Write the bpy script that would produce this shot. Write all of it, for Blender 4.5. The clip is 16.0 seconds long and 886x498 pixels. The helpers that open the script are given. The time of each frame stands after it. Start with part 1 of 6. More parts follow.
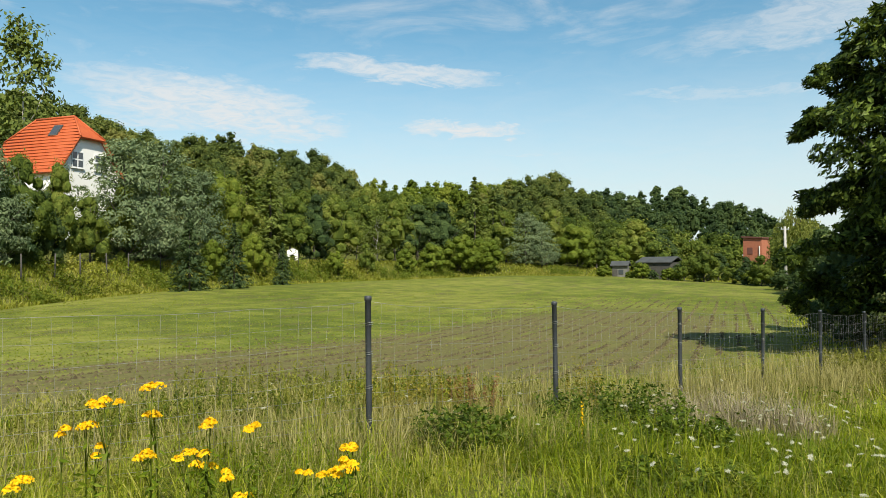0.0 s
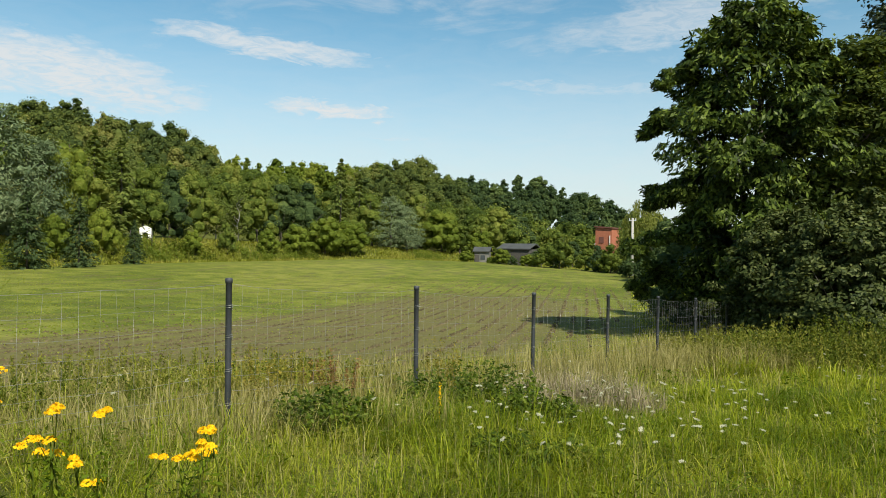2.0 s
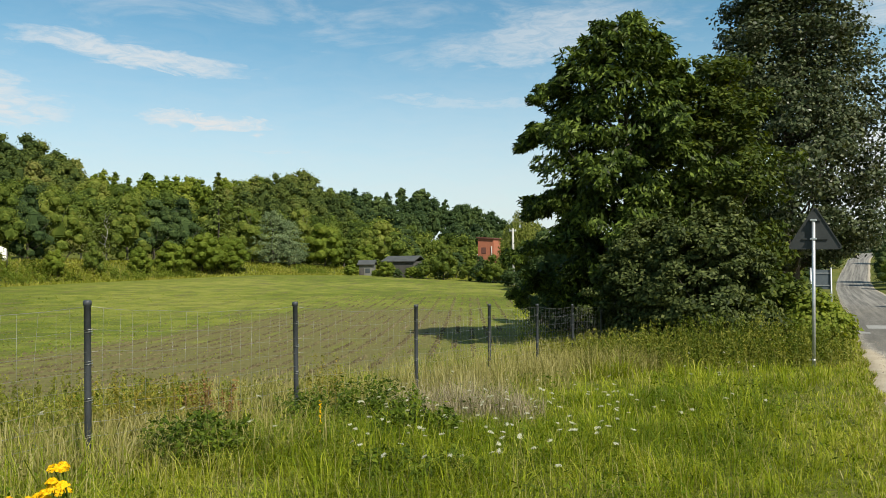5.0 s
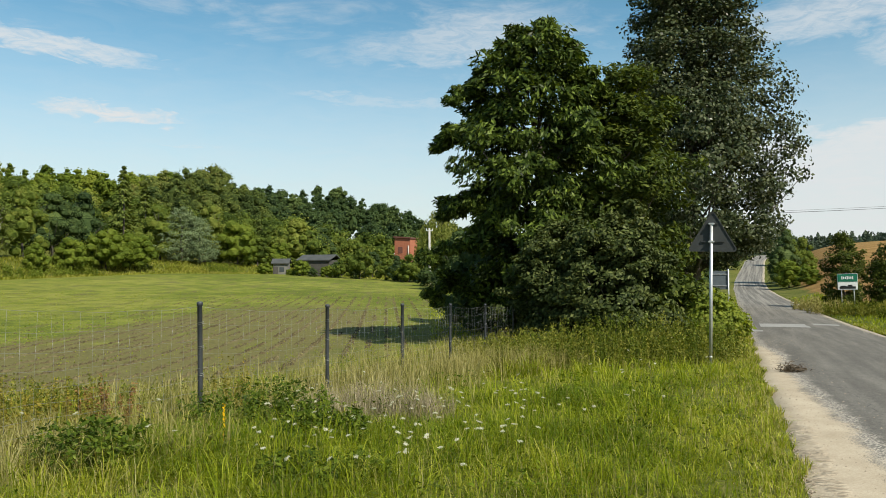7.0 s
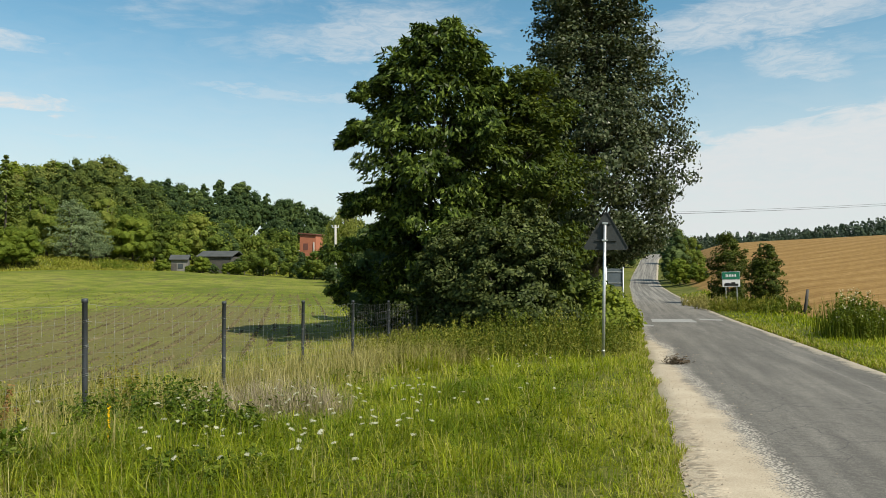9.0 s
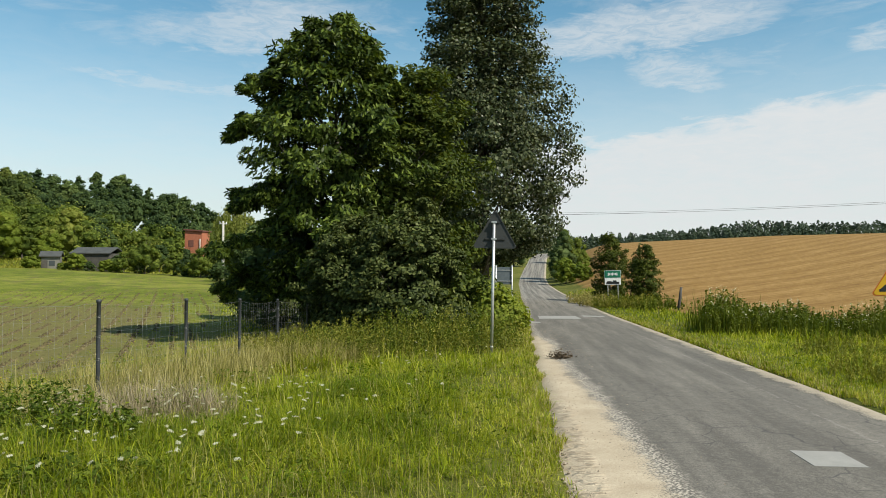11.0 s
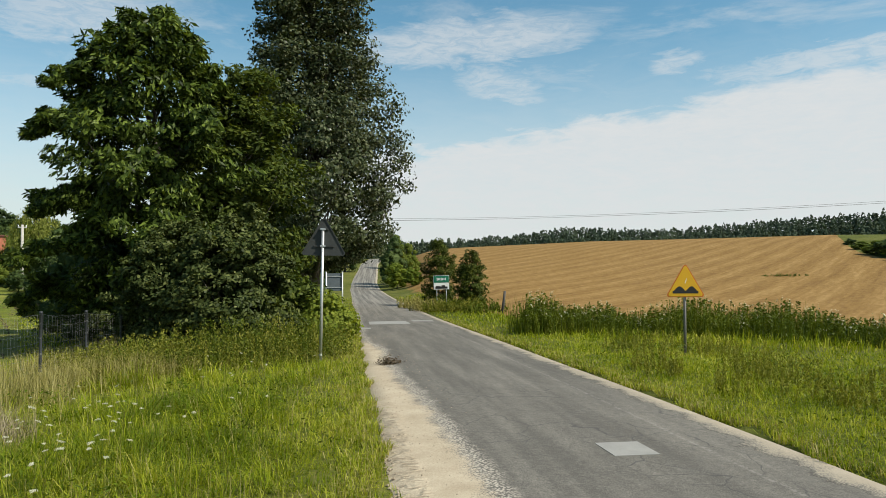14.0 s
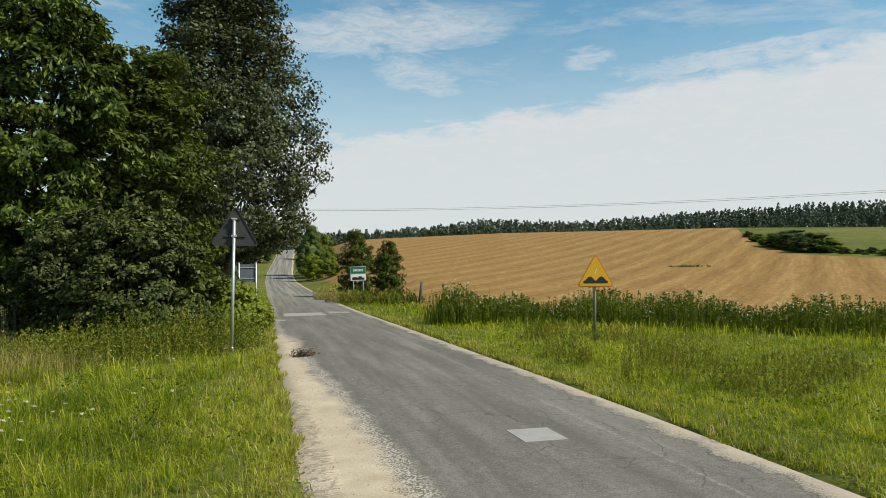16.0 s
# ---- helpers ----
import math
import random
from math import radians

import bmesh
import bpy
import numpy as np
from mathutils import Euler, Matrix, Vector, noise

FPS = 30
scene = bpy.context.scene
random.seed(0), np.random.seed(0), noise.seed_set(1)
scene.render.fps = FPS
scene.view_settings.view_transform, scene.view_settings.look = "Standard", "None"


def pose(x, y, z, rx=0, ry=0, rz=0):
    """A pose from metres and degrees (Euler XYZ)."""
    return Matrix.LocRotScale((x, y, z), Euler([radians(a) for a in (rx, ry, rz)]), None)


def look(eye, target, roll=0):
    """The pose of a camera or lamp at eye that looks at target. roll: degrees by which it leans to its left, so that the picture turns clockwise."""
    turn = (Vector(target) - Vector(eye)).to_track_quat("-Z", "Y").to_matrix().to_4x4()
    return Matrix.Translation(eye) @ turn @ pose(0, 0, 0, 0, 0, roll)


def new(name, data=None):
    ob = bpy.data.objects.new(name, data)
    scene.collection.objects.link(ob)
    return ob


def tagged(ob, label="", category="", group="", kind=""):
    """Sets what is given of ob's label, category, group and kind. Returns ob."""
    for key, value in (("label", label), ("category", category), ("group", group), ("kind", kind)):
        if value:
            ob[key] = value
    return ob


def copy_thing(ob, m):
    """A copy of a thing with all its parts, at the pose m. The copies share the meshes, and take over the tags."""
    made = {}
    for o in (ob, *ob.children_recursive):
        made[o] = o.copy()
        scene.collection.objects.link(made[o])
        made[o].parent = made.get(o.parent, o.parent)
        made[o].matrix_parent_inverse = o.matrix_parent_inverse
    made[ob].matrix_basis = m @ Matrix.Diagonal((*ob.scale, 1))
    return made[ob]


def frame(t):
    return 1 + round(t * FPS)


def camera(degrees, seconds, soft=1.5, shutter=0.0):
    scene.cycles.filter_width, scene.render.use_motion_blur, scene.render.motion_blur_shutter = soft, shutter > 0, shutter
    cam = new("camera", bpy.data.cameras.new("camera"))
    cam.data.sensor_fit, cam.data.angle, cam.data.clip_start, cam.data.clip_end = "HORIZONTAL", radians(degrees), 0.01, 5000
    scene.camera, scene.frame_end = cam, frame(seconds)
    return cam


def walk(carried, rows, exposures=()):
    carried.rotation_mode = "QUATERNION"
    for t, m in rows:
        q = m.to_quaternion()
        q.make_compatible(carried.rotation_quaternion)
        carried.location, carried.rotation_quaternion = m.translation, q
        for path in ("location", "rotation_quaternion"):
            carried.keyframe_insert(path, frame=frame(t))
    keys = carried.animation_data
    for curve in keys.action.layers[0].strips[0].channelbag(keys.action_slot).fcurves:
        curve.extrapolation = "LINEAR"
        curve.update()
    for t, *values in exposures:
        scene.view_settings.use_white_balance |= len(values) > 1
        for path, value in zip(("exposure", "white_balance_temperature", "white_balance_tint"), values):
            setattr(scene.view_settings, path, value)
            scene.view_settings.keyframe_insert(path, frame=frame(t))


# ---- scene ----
FOV = 63.01
EYE = 1.7
# seconds, x, y, z, heading to the right of +y, pitch, lean to the right
ROWS = [
    (0.0, -0.217, 0.118, 1.685, -26.31, 1.56, 0.37),
    (0.5, -0.198, 0.105, 1.692, -24.04, 1.36, 0.33),
    (1.0, -0.176, 0.029, 1.698, -20.52, 0.76, 0.05),
    (1.5, -0.184, 0.021, 1.701, -17.58, 0.41, -0.44),
    (2.0, -0.159, -0.003, 1.698, -15.67, 0.28, -0.83),
    (2.5, -0.153, 0.041, 1.694, -13.97, 0.16, -1.03),
    (3.0, -0.146, 0.054, 1.693, -12.78, 0.17, -0.83),
    (3.5, -0.118, 0.072, 1.697, -10.78, 0.62, -0.42),
    (4.0, -0.112, 0.055, 1.700, -9.39, 1.08, 0.09),
    (6.5, -0.069, 0.092, 1.700, -1.66, 1.25, 0.47),
    (7.0, -0.044, 0.085, 1.704, 0.00, 1.20, 0.30),
    (7.5, -0.027, 0.090, 1.694, 1.81, 1.14, 0.13),
    (8.0, -0.003, 0.066, 1.701, 3.61, 0.96, 0.01),
    (10.5, 0.082, -0.004, 1.678, 13.46, 0.95, -0.03),
    (11.0, 0.080, -0.008, 1.677, 15.78, 0.86, -0.22),
    (11.5, 0.077, -0.010, 1.686, 18.51, 1.14, -0.06),
    (12.0, 0.066, -0.007, 1.696, 20.89, 1.17, -0.13),
    (12.5, 0.087, -0.004, 1.698, 22.65, 1.27, -0.05),
    (13.0, 0.091, -0.005, 1.709, 24.19, 1.21, -0.23),
    (13.5, 0.108, -0.035, 1.713, 26.67, 1.15, -0.18),
    (14.0, 0.112, -0.075, 1.717, 29.05, 1.28, 0.12),
    (14.5, 0.123, -0.071, 1.712, 31.18, 1.21, 0.27),
    (15.0, 0.122, -0.088, 1.719, 32.97, 1.12, 0.31),
    (15.5, 0.148, -0.086, 1.705, 34.18, 0.95, 0.16),
    (16.0, 0.160, -0.077, 1.705, 35.55, 0.57, 0.09),
]


def heading(az):
    return math.sin(radians(az)), math.cos(radians(az))


def row_pose(x, y, z, az, pitch, lean):
    sx, sy = heading(az)
    c = math.cos(radians(pitch))
    return look((x, y, z), (x + sx * c, y + sy * c, z + math.sin(radians(pitch))), -lean)


cam = camera(FOV, 16.0, soft=0.85)
walk(cam, [(r[0], row_pose(*r[1:])) for r in ROWS], exposures=((0.0, 0.52), (2.0, 0.47), (6.5, 0.46), (8.0, 0.43), (11.0, 0.46), (16.0, 0.36)))

# ---------------------------------------------------------------- light
SUN_AZ, SUN_EL = 139.0, 47.0
sun_data = bpy.data.lights.new("sun", "SUN")
sun_data.energy, sun_data.angle, sun_data.color = 5.0, radians(0.6), (1.0, 0.93, 0.80)
sun = new("sun", sun_data)
sx, sy = heading(SUN_AZ)
sc = math.cos(radians(SUN_EL))
sun.matrix_world = look((sx * sc * 300, sy * sc * 300, math.sin(radians(SUN_EL)) * 300), (0, 0, 0))


class Net:
    """Short hand for a node tree."""

    def __init__(self, tree):
        self.tree = tree
        tree.nodes.clear()

    def node(self, kind, inputs=None, **props):
        n = self.tree.nodes.new(kind)
        for k, v in props.items():
            setattr(n, k, v)
        for k, v in (inputs or {}).items():
            self.put(n.inputs[k], v)
        return n

    def put(self, socket, v):
        if isinstance(v, bpy.types.NodeSocket):
            self.tree.links.new(v, socket)
        elif isinstance(v, bpy.types.Node):
            self.tree.links.new(v.outputs[0], socket)
        else:
            socket.default_value = v

    def math(self, op, a, b=0.0, c=0.0, clamp=False):
        n = self.node("ShaderNodeMath", {0: a, 1: b, 2: c}, operation=op, use_clamp=clamp)
        return n.outputs[0]

    def noise(self, vector, scale, detail=4.0, rough=0.55, distort=0.0):
        n = self.node("ShaderNodeTexNoise", {"Scale": scale, "Detail": detail, "Roughness": rough, "Distortion": distort})
        if vector is not None:
            self.put(n.inputs["Vector"], vector)
        return n.outputs["Fac"]

    def ramp(self, fac, stops, interpolation="LINEAR"):
        n = self.node("ShaderNodeValToRGB", {"Fac": fac})
        el = n.color_ramp.elements
        n.color_ramp.interpolation = interpolation
        while len(el) < len(stops):
            el.new(0.5)
        for e, (p, col) in zip(el, stops):
            e.position = p
            e.color = (*col, 1.0) if len(col) == 3 else col
        return n.outputs["Color"]

    def mix(self, fac, a, b, blend="MIX"):
        n = self.node("ShaderNodeMix", data_type="RGBA", blend_type=blend)
        self.put(n.inputs[0], fac)
        for i, v in ((6, a), (7, b)):
            self.put(n.inputs[i], (*v, 1.0) if isinstance(v, tuple) and len(v) == 3 else v)
        return n.outputs[2]

    def smooth(self, x, lo, hi):
        n = self.node("ShaderNodeMapRange", {"Value": x, "From Min": lo, "From Max": hi}, interpolation_type="SMOOTHSTEP")
        return n.outputs[0]


def make_sky():
    world = bpy.data.worlds.new("sky")
    scene.world = world
    world.use_nodes = True
    n = Net(world.node_tree)
    out = n.node("ShaderNodeOutputWorld")
    sky = n.node("ShaderNodeTexSky", sky_type="NISHITA", sun_disc=False, sun_elevation=radians(SUN_EL), sun_rotation=radians(SUN_AZ % 360), altitude=150.0, air_density=1.0, dust_density=0.6, ozone_density=2.2)
    co = n.node("ShaderNodeTexCoord").outputs["Generated"]
    sep = n.node("ShaderNodeSeparateXYZ", {0: co})
    x, y, z = sep.outputs
    az = n.math("MULTIPLY", n.math("ARCTAN2", x, y), 57.2958)
    el = n.math("MULTIPLY", n.math("ARCSINE", z), 57.2958)
    flat = n.node("ShaderNodeCombineXYZ", {0: n.math("MULTIPLY", az, 0.055), 1: n.math("MULTIPLY", el, 0.20), 2: 0.0}).outputs[0]
    wisp = n.noise(flat, 1.6, 8.0, 0.62, 0.5)
    fine = n.noise(flat, 5.0, 6.0, 0.6, 0.8)
    wob = n.math("SUBTRACT", fine, 0.5)
    wob2 = n.math("SUBTRACT", wisp, 0.5)
    total = None
    # heading, elevation, half width, half height, rise per degree, strength
    for ca, ce, w, h, rise, amount in CLOUDS:
        dx = n.math("MULTIPLY_ADD", wob2, 13.0 * min(1.0, w / 8), n.math("SUBTRACT", az, ca))
        dy = n.math("SUBTRACT", el, n.math("MULTIPLY_ADD", dx, rise, ce))
        dy = n.math("MULTIPLY_ADD", wob, 3.4 * min(1.0, h / 1.2), dy)
        q = n.math("ADD", n.math("POWER", n.math("ABSOLUTE", n.math("DIVIDE", dx, w)), 2.0), n.math("POWER", n.math("ABSOLUTE", n.math("DIVIDE", dy, h)), 2.0))
        m = n.math("MULTIPLY", n.smooth(q, 1.5, 0.0), amount)
        total = m if total is None else n.math("MAXIMUM", total, m)
    frayed = n.noise(flat, 9.0, 8.0, 0.66, 1.2)
    total = n.math("MULTIPLY", total, n.math("MULTIPLY_ADD", n.smooth(frayed, 0.34, 0.62), 0.45, 0.65), clamp=True)
    rim = n.math("MULTIPLY_ADD", n.math("SUBTRACT", az, 23.0), 0.135, 9.0)
    rim = n.math("ADD", rim, n.math("ADD", n.math("MULTIPLY", wob2, 5.0), n.math("MULTIPLY", wob, 2.6)))
    bank = n.math("MULTIPLY", n.smooth(n.math("SUBTRACT", el, rim), 0.9, -1.2), n.smooth(az, 12.0, 24.0))
    bank = n.math("MULTIPLY", bank, n.math("MULTIPLY_ADD", frayed, 0.25, 0.80))
    total = n.math("MAXIMUM", total, bank)
    veil = n.math("MULTIPLY", n.smooth(wisp, 0.46, 0.74), 0.42)
    low = n.math("MULTIPLY", n.smooth(el, 20.0, 1.0), 0.82)
    total = n.math("MAXIMUM", total, n.math("MAXIMUM", veil, low), clamp=True)
    streak = n.math("MULTIPLY_ADD", n.math("SUBTRACT", fine, 0.5), 0.35, total, clamp=True)
    total = n.mix(0.5, total, streak)
    blue = n.mix(1.0, sky.outputs[0], (0.86, 1.24, 1.13), "MULTIPLY")
    col = n.mix(total, blue, (6.2, 6.4, 6.45))
    bg = n.node("ShaderNodeBackground", {"Color": col, "Strength": 0.088})
    n.put(out.inputs[0], bg)


CLOUDS = [
    (-29.5, 15.3, 8.5, 0.85, -0.10, 0.75), (-24.0, 10.9, 7.0, 0.85, -0.05, 0.95), (-44.0, 12.0, 11.0, 2.6, -0.12, 0.85),
    (-19.5, 8.9, 4.5, 0.35, 0.0, 0.6), (-5.0, 12.8, 10.0, 0.55, -0.05, 0.45), (1.5, 17.5, 9.0, 2.0, 0.12, 0.55),
    (31.0, 17.2, 11.0, 1.9, 0.10, 0.60), (34.0, 13.9, 4.0, 1.6, -0.1, 0.55), (47.0, 15.0, 2.3, 0.8, 0.1, 0.55),
    (58.0, 14.3, 11.0, 1.1, 0.08, 0.6),
]
make_sky()


# ---------------------------------------------------------------- materials
def material(name):
    m = bpy.data.materials.new(name)
    m.use_nodes = True
    n = Net(m.node_tree)
    return m, n, n.node("ShaderNodeOutputMaterial")


def plain(name, stops, scale=6.0, rough=0.7, metal=0.0, bump=0.0, coords="Object", fine=60.0):
    """A surface whose colour wanders between the stops at two scales."""
    m, n, out = material(name)
    co = n.node("ShaderNodeTexCoord").outputs[coords]
    a = n.noise(co, scale, 5.0)
    b = n.noise(co, fine, 3.0)
    f = n.math("MULTIPLY_ADD", b, 0.4, n.math("MULTIPLY", a, 0.6))
    k = len(stops)
    col = n.ramp(f, [(0.3 + 0.4 * i / max(1, k - 1), c) for i, c in enumerate(stops)])
    p = n.node("ShaderNodeBsdfPrincipled", {"Base Color": col, "Roughness": rough, "Metallic": metal})
    if bump:
        p_n = n.node("ShaderNodeBump", {"Strength": bump, "Distance": 0.01, "Height": f})
        n.put(p.inputs["Normal"], p_n)
    n.put(out.inputs[0], p)
    return m


def foliage(name, stops, through_light=0.3, gloss=0.45, patch=0.25, amount=0.5, vary=0.0):
    """Leaves or blades: each takes its own colour, and the whole drifts in patches."""
    m, n, out = material(name)
    geo = n.node("ShaderNodeNewGeometry")
    rnd = geo.outputs["Random Per Island"]
    drift = n.noise(geo.outputs["Position"], patch, 3.0)
    tuft = n.noise(geo.outputs["Position"], patch * 7.0, 2.0)
    drift = n.smooth(n.math("MULTIPLY_ADD", tuft, 0.45, n.math("MULTIPLY", drift, 0.55)), 0.34, 0.66)
    f = n.math("MULTIPLY_ADD", drift, amount, n.math("MULTIPLY", rnd, 1.0 - amount))
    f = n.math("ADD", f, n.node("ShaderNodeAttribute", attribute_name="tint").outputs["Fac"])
    if vary:
        f = n.math("MULTIPLY_ADD", n.math("SUBTRACT", n.node("ShaderNodeObjectInfo").outputs["Random"], 0.5), vary, f)
    k = len(stops)
    col = n.ramp(f, [(0.08 + 0.84 * i / max(1, k - 1), c) for i, c in enumerate(stops)])
    p = n.node("ShaderNodeBsdfPrincipled", {"Base Color": col, "Roughness": gloss, "Specular IOR Level": 0.09})
    t = n.node("ShaderNodeBsdfTranslucent", {"Color": n.mix(1.0, col, (1.25, 1.2, 0.42), "MULTIPLY")})
    mx = n.node("ShaderNodeMixShader", {0: through_light, 1: p.outputs[0], 2: t.outputs[0]})
    n.put(out.inputs[0], mx)
    return m


M = {}
M["ash_leaf"] = foliage("ash_leaf", [(0.011, 0.020, 0.004), (0.037, 0.060, 0.010), (0.165, 0.220, 0.040)], 0.22, 0.40, 0.9, 0.40)
M["poplar_leaf"] = foliage("poplar_leaf", [(0.022, 0.032, 0.014), (0.048, 0.064, 0.027), (0.140, 0.155, 0.088)], 0.20, 0.30, 0.6, 0.2)
M["bush_leaf"] = foliage("bush_leaf", [(0.020, 0.034, 0.006), (0.048, 0.070, 0.011), (0.115, 0.138, 0.022)], 0.26, 0.55, 0.8, 0.4)
M["wood_leaf"] = foliage("wood_leaf", [(0.056, 0.086, 0.017), (0.106, 0.148, 0.026), (0.165, 0.205, 0.036), (0.228, 0.248, 0.054)], 0.40, 0.7, 0.06, 0.45, 0.4)
M["light_leaf"] = foliage("light_leaf", [(0.090, 0.130, 0.018), (0.142, 0.190, 0.025), (0.220, 0.255, 0.038)], 0.42, 0.6, 0.15, 0.4, 0.35)
M["dark_leaf"] = foliage("dark_leaf", [(0.030, 0.053, 0.020), (0.055, 0.087, 0.028), (0.094, 0.130, 0.039)], 0.26, 0.6, 0.15, 0.4, 0.35)
M["pine_leaf"] = foliage("pine_leaf", [(0.075, 0.112, 0.054), (0.128, 0.175, 0.084), (0.200, 0.245, 0.118)], 0.20, 0.6, 0.3, 0.4, 0.3)
M["spruce_leaf"] = foliage("spruce_leaf", [(0.026, 0.047, 0.017), (0.047, 0.075, 0.026), (0.078, 0.111, 0.036)], 0.12, 0.6, 0.3, 0.4)
M["rust_leaf"] = foliage("rust_leaf", [(0.120, 0.070, 0.025), (0.190, 0.100, 0.036), (0.260, 0.160, 0.060)], 0.25, 0.6, 0.8, 0.3)
M["ochre_leaf"] = foliage("ochre_leaf", [(0.110, 0.115, 0.016), (0.200, 0.178, 0.024), (0.310, 0.240, 0.040)], 0.3, 0.6, 1.5, 0.3)
M["larch_leaf"] = foliage("larch_leaf", [(0.069, 0.098, 0.021), (0.115, 0.149, 0.030), (0.172, 0.201, 0.048)], 0.25, 0.6, 0.3, 0.4)
M["far_leaf"] = foliage("far_leaf", [(0.054, 0.082, 0.024), (0.100, 0.132, 0.032), (0.150, 0.176, 0.042), (0.215, 0.216, 0.062)], 0.36, 0.8, 0.03, 0.5)
# far ridge: the bluish haze of distance is mixed into the leaf colour
M["hazy_ridge_leaf"] = foliage("hazy_ridge_leaf", [(0.046, 0.068, 0.046), (0.056, 0.080, 0.052), (0.074, 0.098, 0.060)], 0.15, 0.8, 0.01, 0.5)
M["grass"] = foliage("grass", [(0.060, 0.096, 0.005), (0.155, 0.208, 0.009), (0.280, 0.315, 0.020), (0.440, 0.420, 0.090)], 0.40, 0.45, 0.45, 0.42)
M["lush"] = foliage("lush", [(0.062, 0.105, 0.006), (0.105, 0.155, 0.009), (0.155, 0.200, 0.014)], 0.35, 0.5, 0.5, 0.4)
M["dry_grass"] = foliage("dry_grass", [(0.190, 0.176, 0.050), (0.290, 0.260, 0.090), (0.410, 0.365, 0.170)], 0.3, 0.6, 1.2, 0.35)
M["dry_stem"] = foliage("dry_stem", [(0.150, 0.124, 0.070), (0.270, 0.228, 0.142), (0.430, 0.372, 0.260)], 0.12, 0.7, 0.6, 0.2)
M["weed"] = foliage("weed", [(0.046, 0.070, 0.007), (0.082, 0.112, 0.010), (0.140, 0.160, 0.018)], 0.28, 0.5, 0.4, 0.4)
M["crop"] = foliage("crop", [(0.150, 0.185, 0.020), (0.210, 0.245, 0.030), (0.300, 0.320, 0.060)], 0.5, 0.6, 0.1, 0.5)
M["yellow_flower"] = foliage("yellow_flower", [(0.70, 0.40, 0.005), (0.85, 0.55, 0.01)], 0.2, 0.6)
M["white_flower"] = foliage("white_flower", [(0.42, 0.42, 0.31), (0.60, 0.59, 0.47)], 0.2, 0.6)
M["hazel_leaf"] = foliage("hazel_leaf", [(0.020, 0.031, 0.009), (0.050, 0.068, 0.019), (0.135, 0.155, 0.050)], 0.22, 0.5, 0.8, 0.3)
M["nettle"] = foliage("nettle", [(0.034, 0.060, 0.007), (0.070, 0.108, 0.011), (0.140, 0.178, 0.020)], 0.30, 0.5, 1.2, 0.4)
M["bank"] = foliage("bank", [(0.150, 0.185, 0.022), (0.260, 0.280, 0.040), (0.380, 0.350, 0.095)], 0.42, 0.6, 0.15, 0.5)
M["olive_weed"] = foliage("olive_weed", [(0.085, 0.102, 0.014), (0.165, 0.175, 0.026), (0.280, 0.268, 0.055)], 0.36, 0.6, 1.2, 0.45)
M["willow_leaf"] = foliage("willow_leaf", [(0.110, 0.135, 0.025), (0.190, 0.215, 0.045), (0.290, 0.300, 0.085)], 0.35, 0.5, 0.6, 0.4)
M["bark"] = plain("bark", [(0.040, 0.034, 0.026), (0.100, 0.088, 0.070)], 4.0, 0.9, 0, 0.6)
M["pale_bark"] = plain("pale_bark", [(0.30, 0.28, 0.24), (0.50, 0.48, 0.44)], 4.0, 0.9, 0, 0.3)
M["post"] = plain("post", [(0.022, 0.026, 0.030), (0.050, 0.056, 0.062)], 9.0, 0.55, 0, 0.2)
M["wire"] = plain("wire", [(0.24, 0.25, 0.24), (0.36, 0.36, 0.34)], 20.0, 0.45, 0.6)
M["steel"] = plain("steel", [(0.42, 0.43, 0.43), (0.58, 0.59, 0.58)], 12.0, 0.42, 0.7)
M["board_back"] = plain("board_back", [(0.07, 0.09, 0.105), (0.11, 0.135, 0.15)], 5.0, 0.6)
# darker copy of the steel, with the shade on the warning sign's pole painted in
M["shaded_steel"] = plain("shaded_steel", [(0.13, 0.125, 0.115), (0.20, 0.19, 0.175)], 12.0, 0.6, 0.3)
M["sign_back"] = plain("sign_back", [(0.020, 0.024, 0.023), (0.032, 0.036, 0.035)], 5.0, 0.7)
M["sign_yellow"] = plain("sign_yellow", [(0.58, 0.31, 0.005), (0.66, 0.37, 0.008)], 3.0, 0.45)
M["sign_rim"] = plain("sign_rim", [(0.46, 0.11, 0.010), (0.55, 0.15, 0.015)], 3.0, 0.45)
M["sign_black"] = plain("sign_black", [(0.008, 0.008, 0.008), (0.016, 0.016, 0.016)], 3.0, 0.5)
M["sign_white"] = plain("sign_white", [(0.70, 0.70, 0.68), (0.80, 0.80, 0.78)], 3.0, 0.45)
M["sign_green"] = plain("sign_green", [(0.006, 0.13, 0.07), (0.010, 0.18, 0.10)], 3.0, 0.45)
M["concrete"] = plain("concrete", [(0.30, 0.29, 0.26), (0.44, 0.43, 0.39)], 3.0, 0.9, 0, 0.3)
M["white_wall"] = plain("white_wall", [(0.76, 0.75, 0.71), (0.84, 0.83, 0.80)], 1.0, 0.9)
M["roof_tile"] = plain("roof_tile", [(0.34, 0.058, 0.012), (0.48, 0.105, 0.024)], 1.5, 0.65)
M["brick"] = plain("brick", [(0.26, 0.086, 0.044), (0.40, 0.140, 0.074)], 3.0, 0.85)
M["brick_dark"] = plain("brick_dark", [(0.10, 0.04, 0.03), (0.16, 0.06, 0.04)], 3.0, 0.85)
M["old_wood"] = plain("old_wood", [(0.036, 0.034, 0.030), (0.085, 0.078, 0.068)], 2.0, 0.85, 0, 0.3)
M["grey_roof"] = plain("grey_roof", [(0.030, 0.034, 0.033), (0.075, 0.078, 0.074)], 1.0, 0.8)
M["frame_white"] = plain("frame_white", [(0.72, 0.72, 0.70), (0.80, 0.80, 0.78)], 3.0, 0.5)
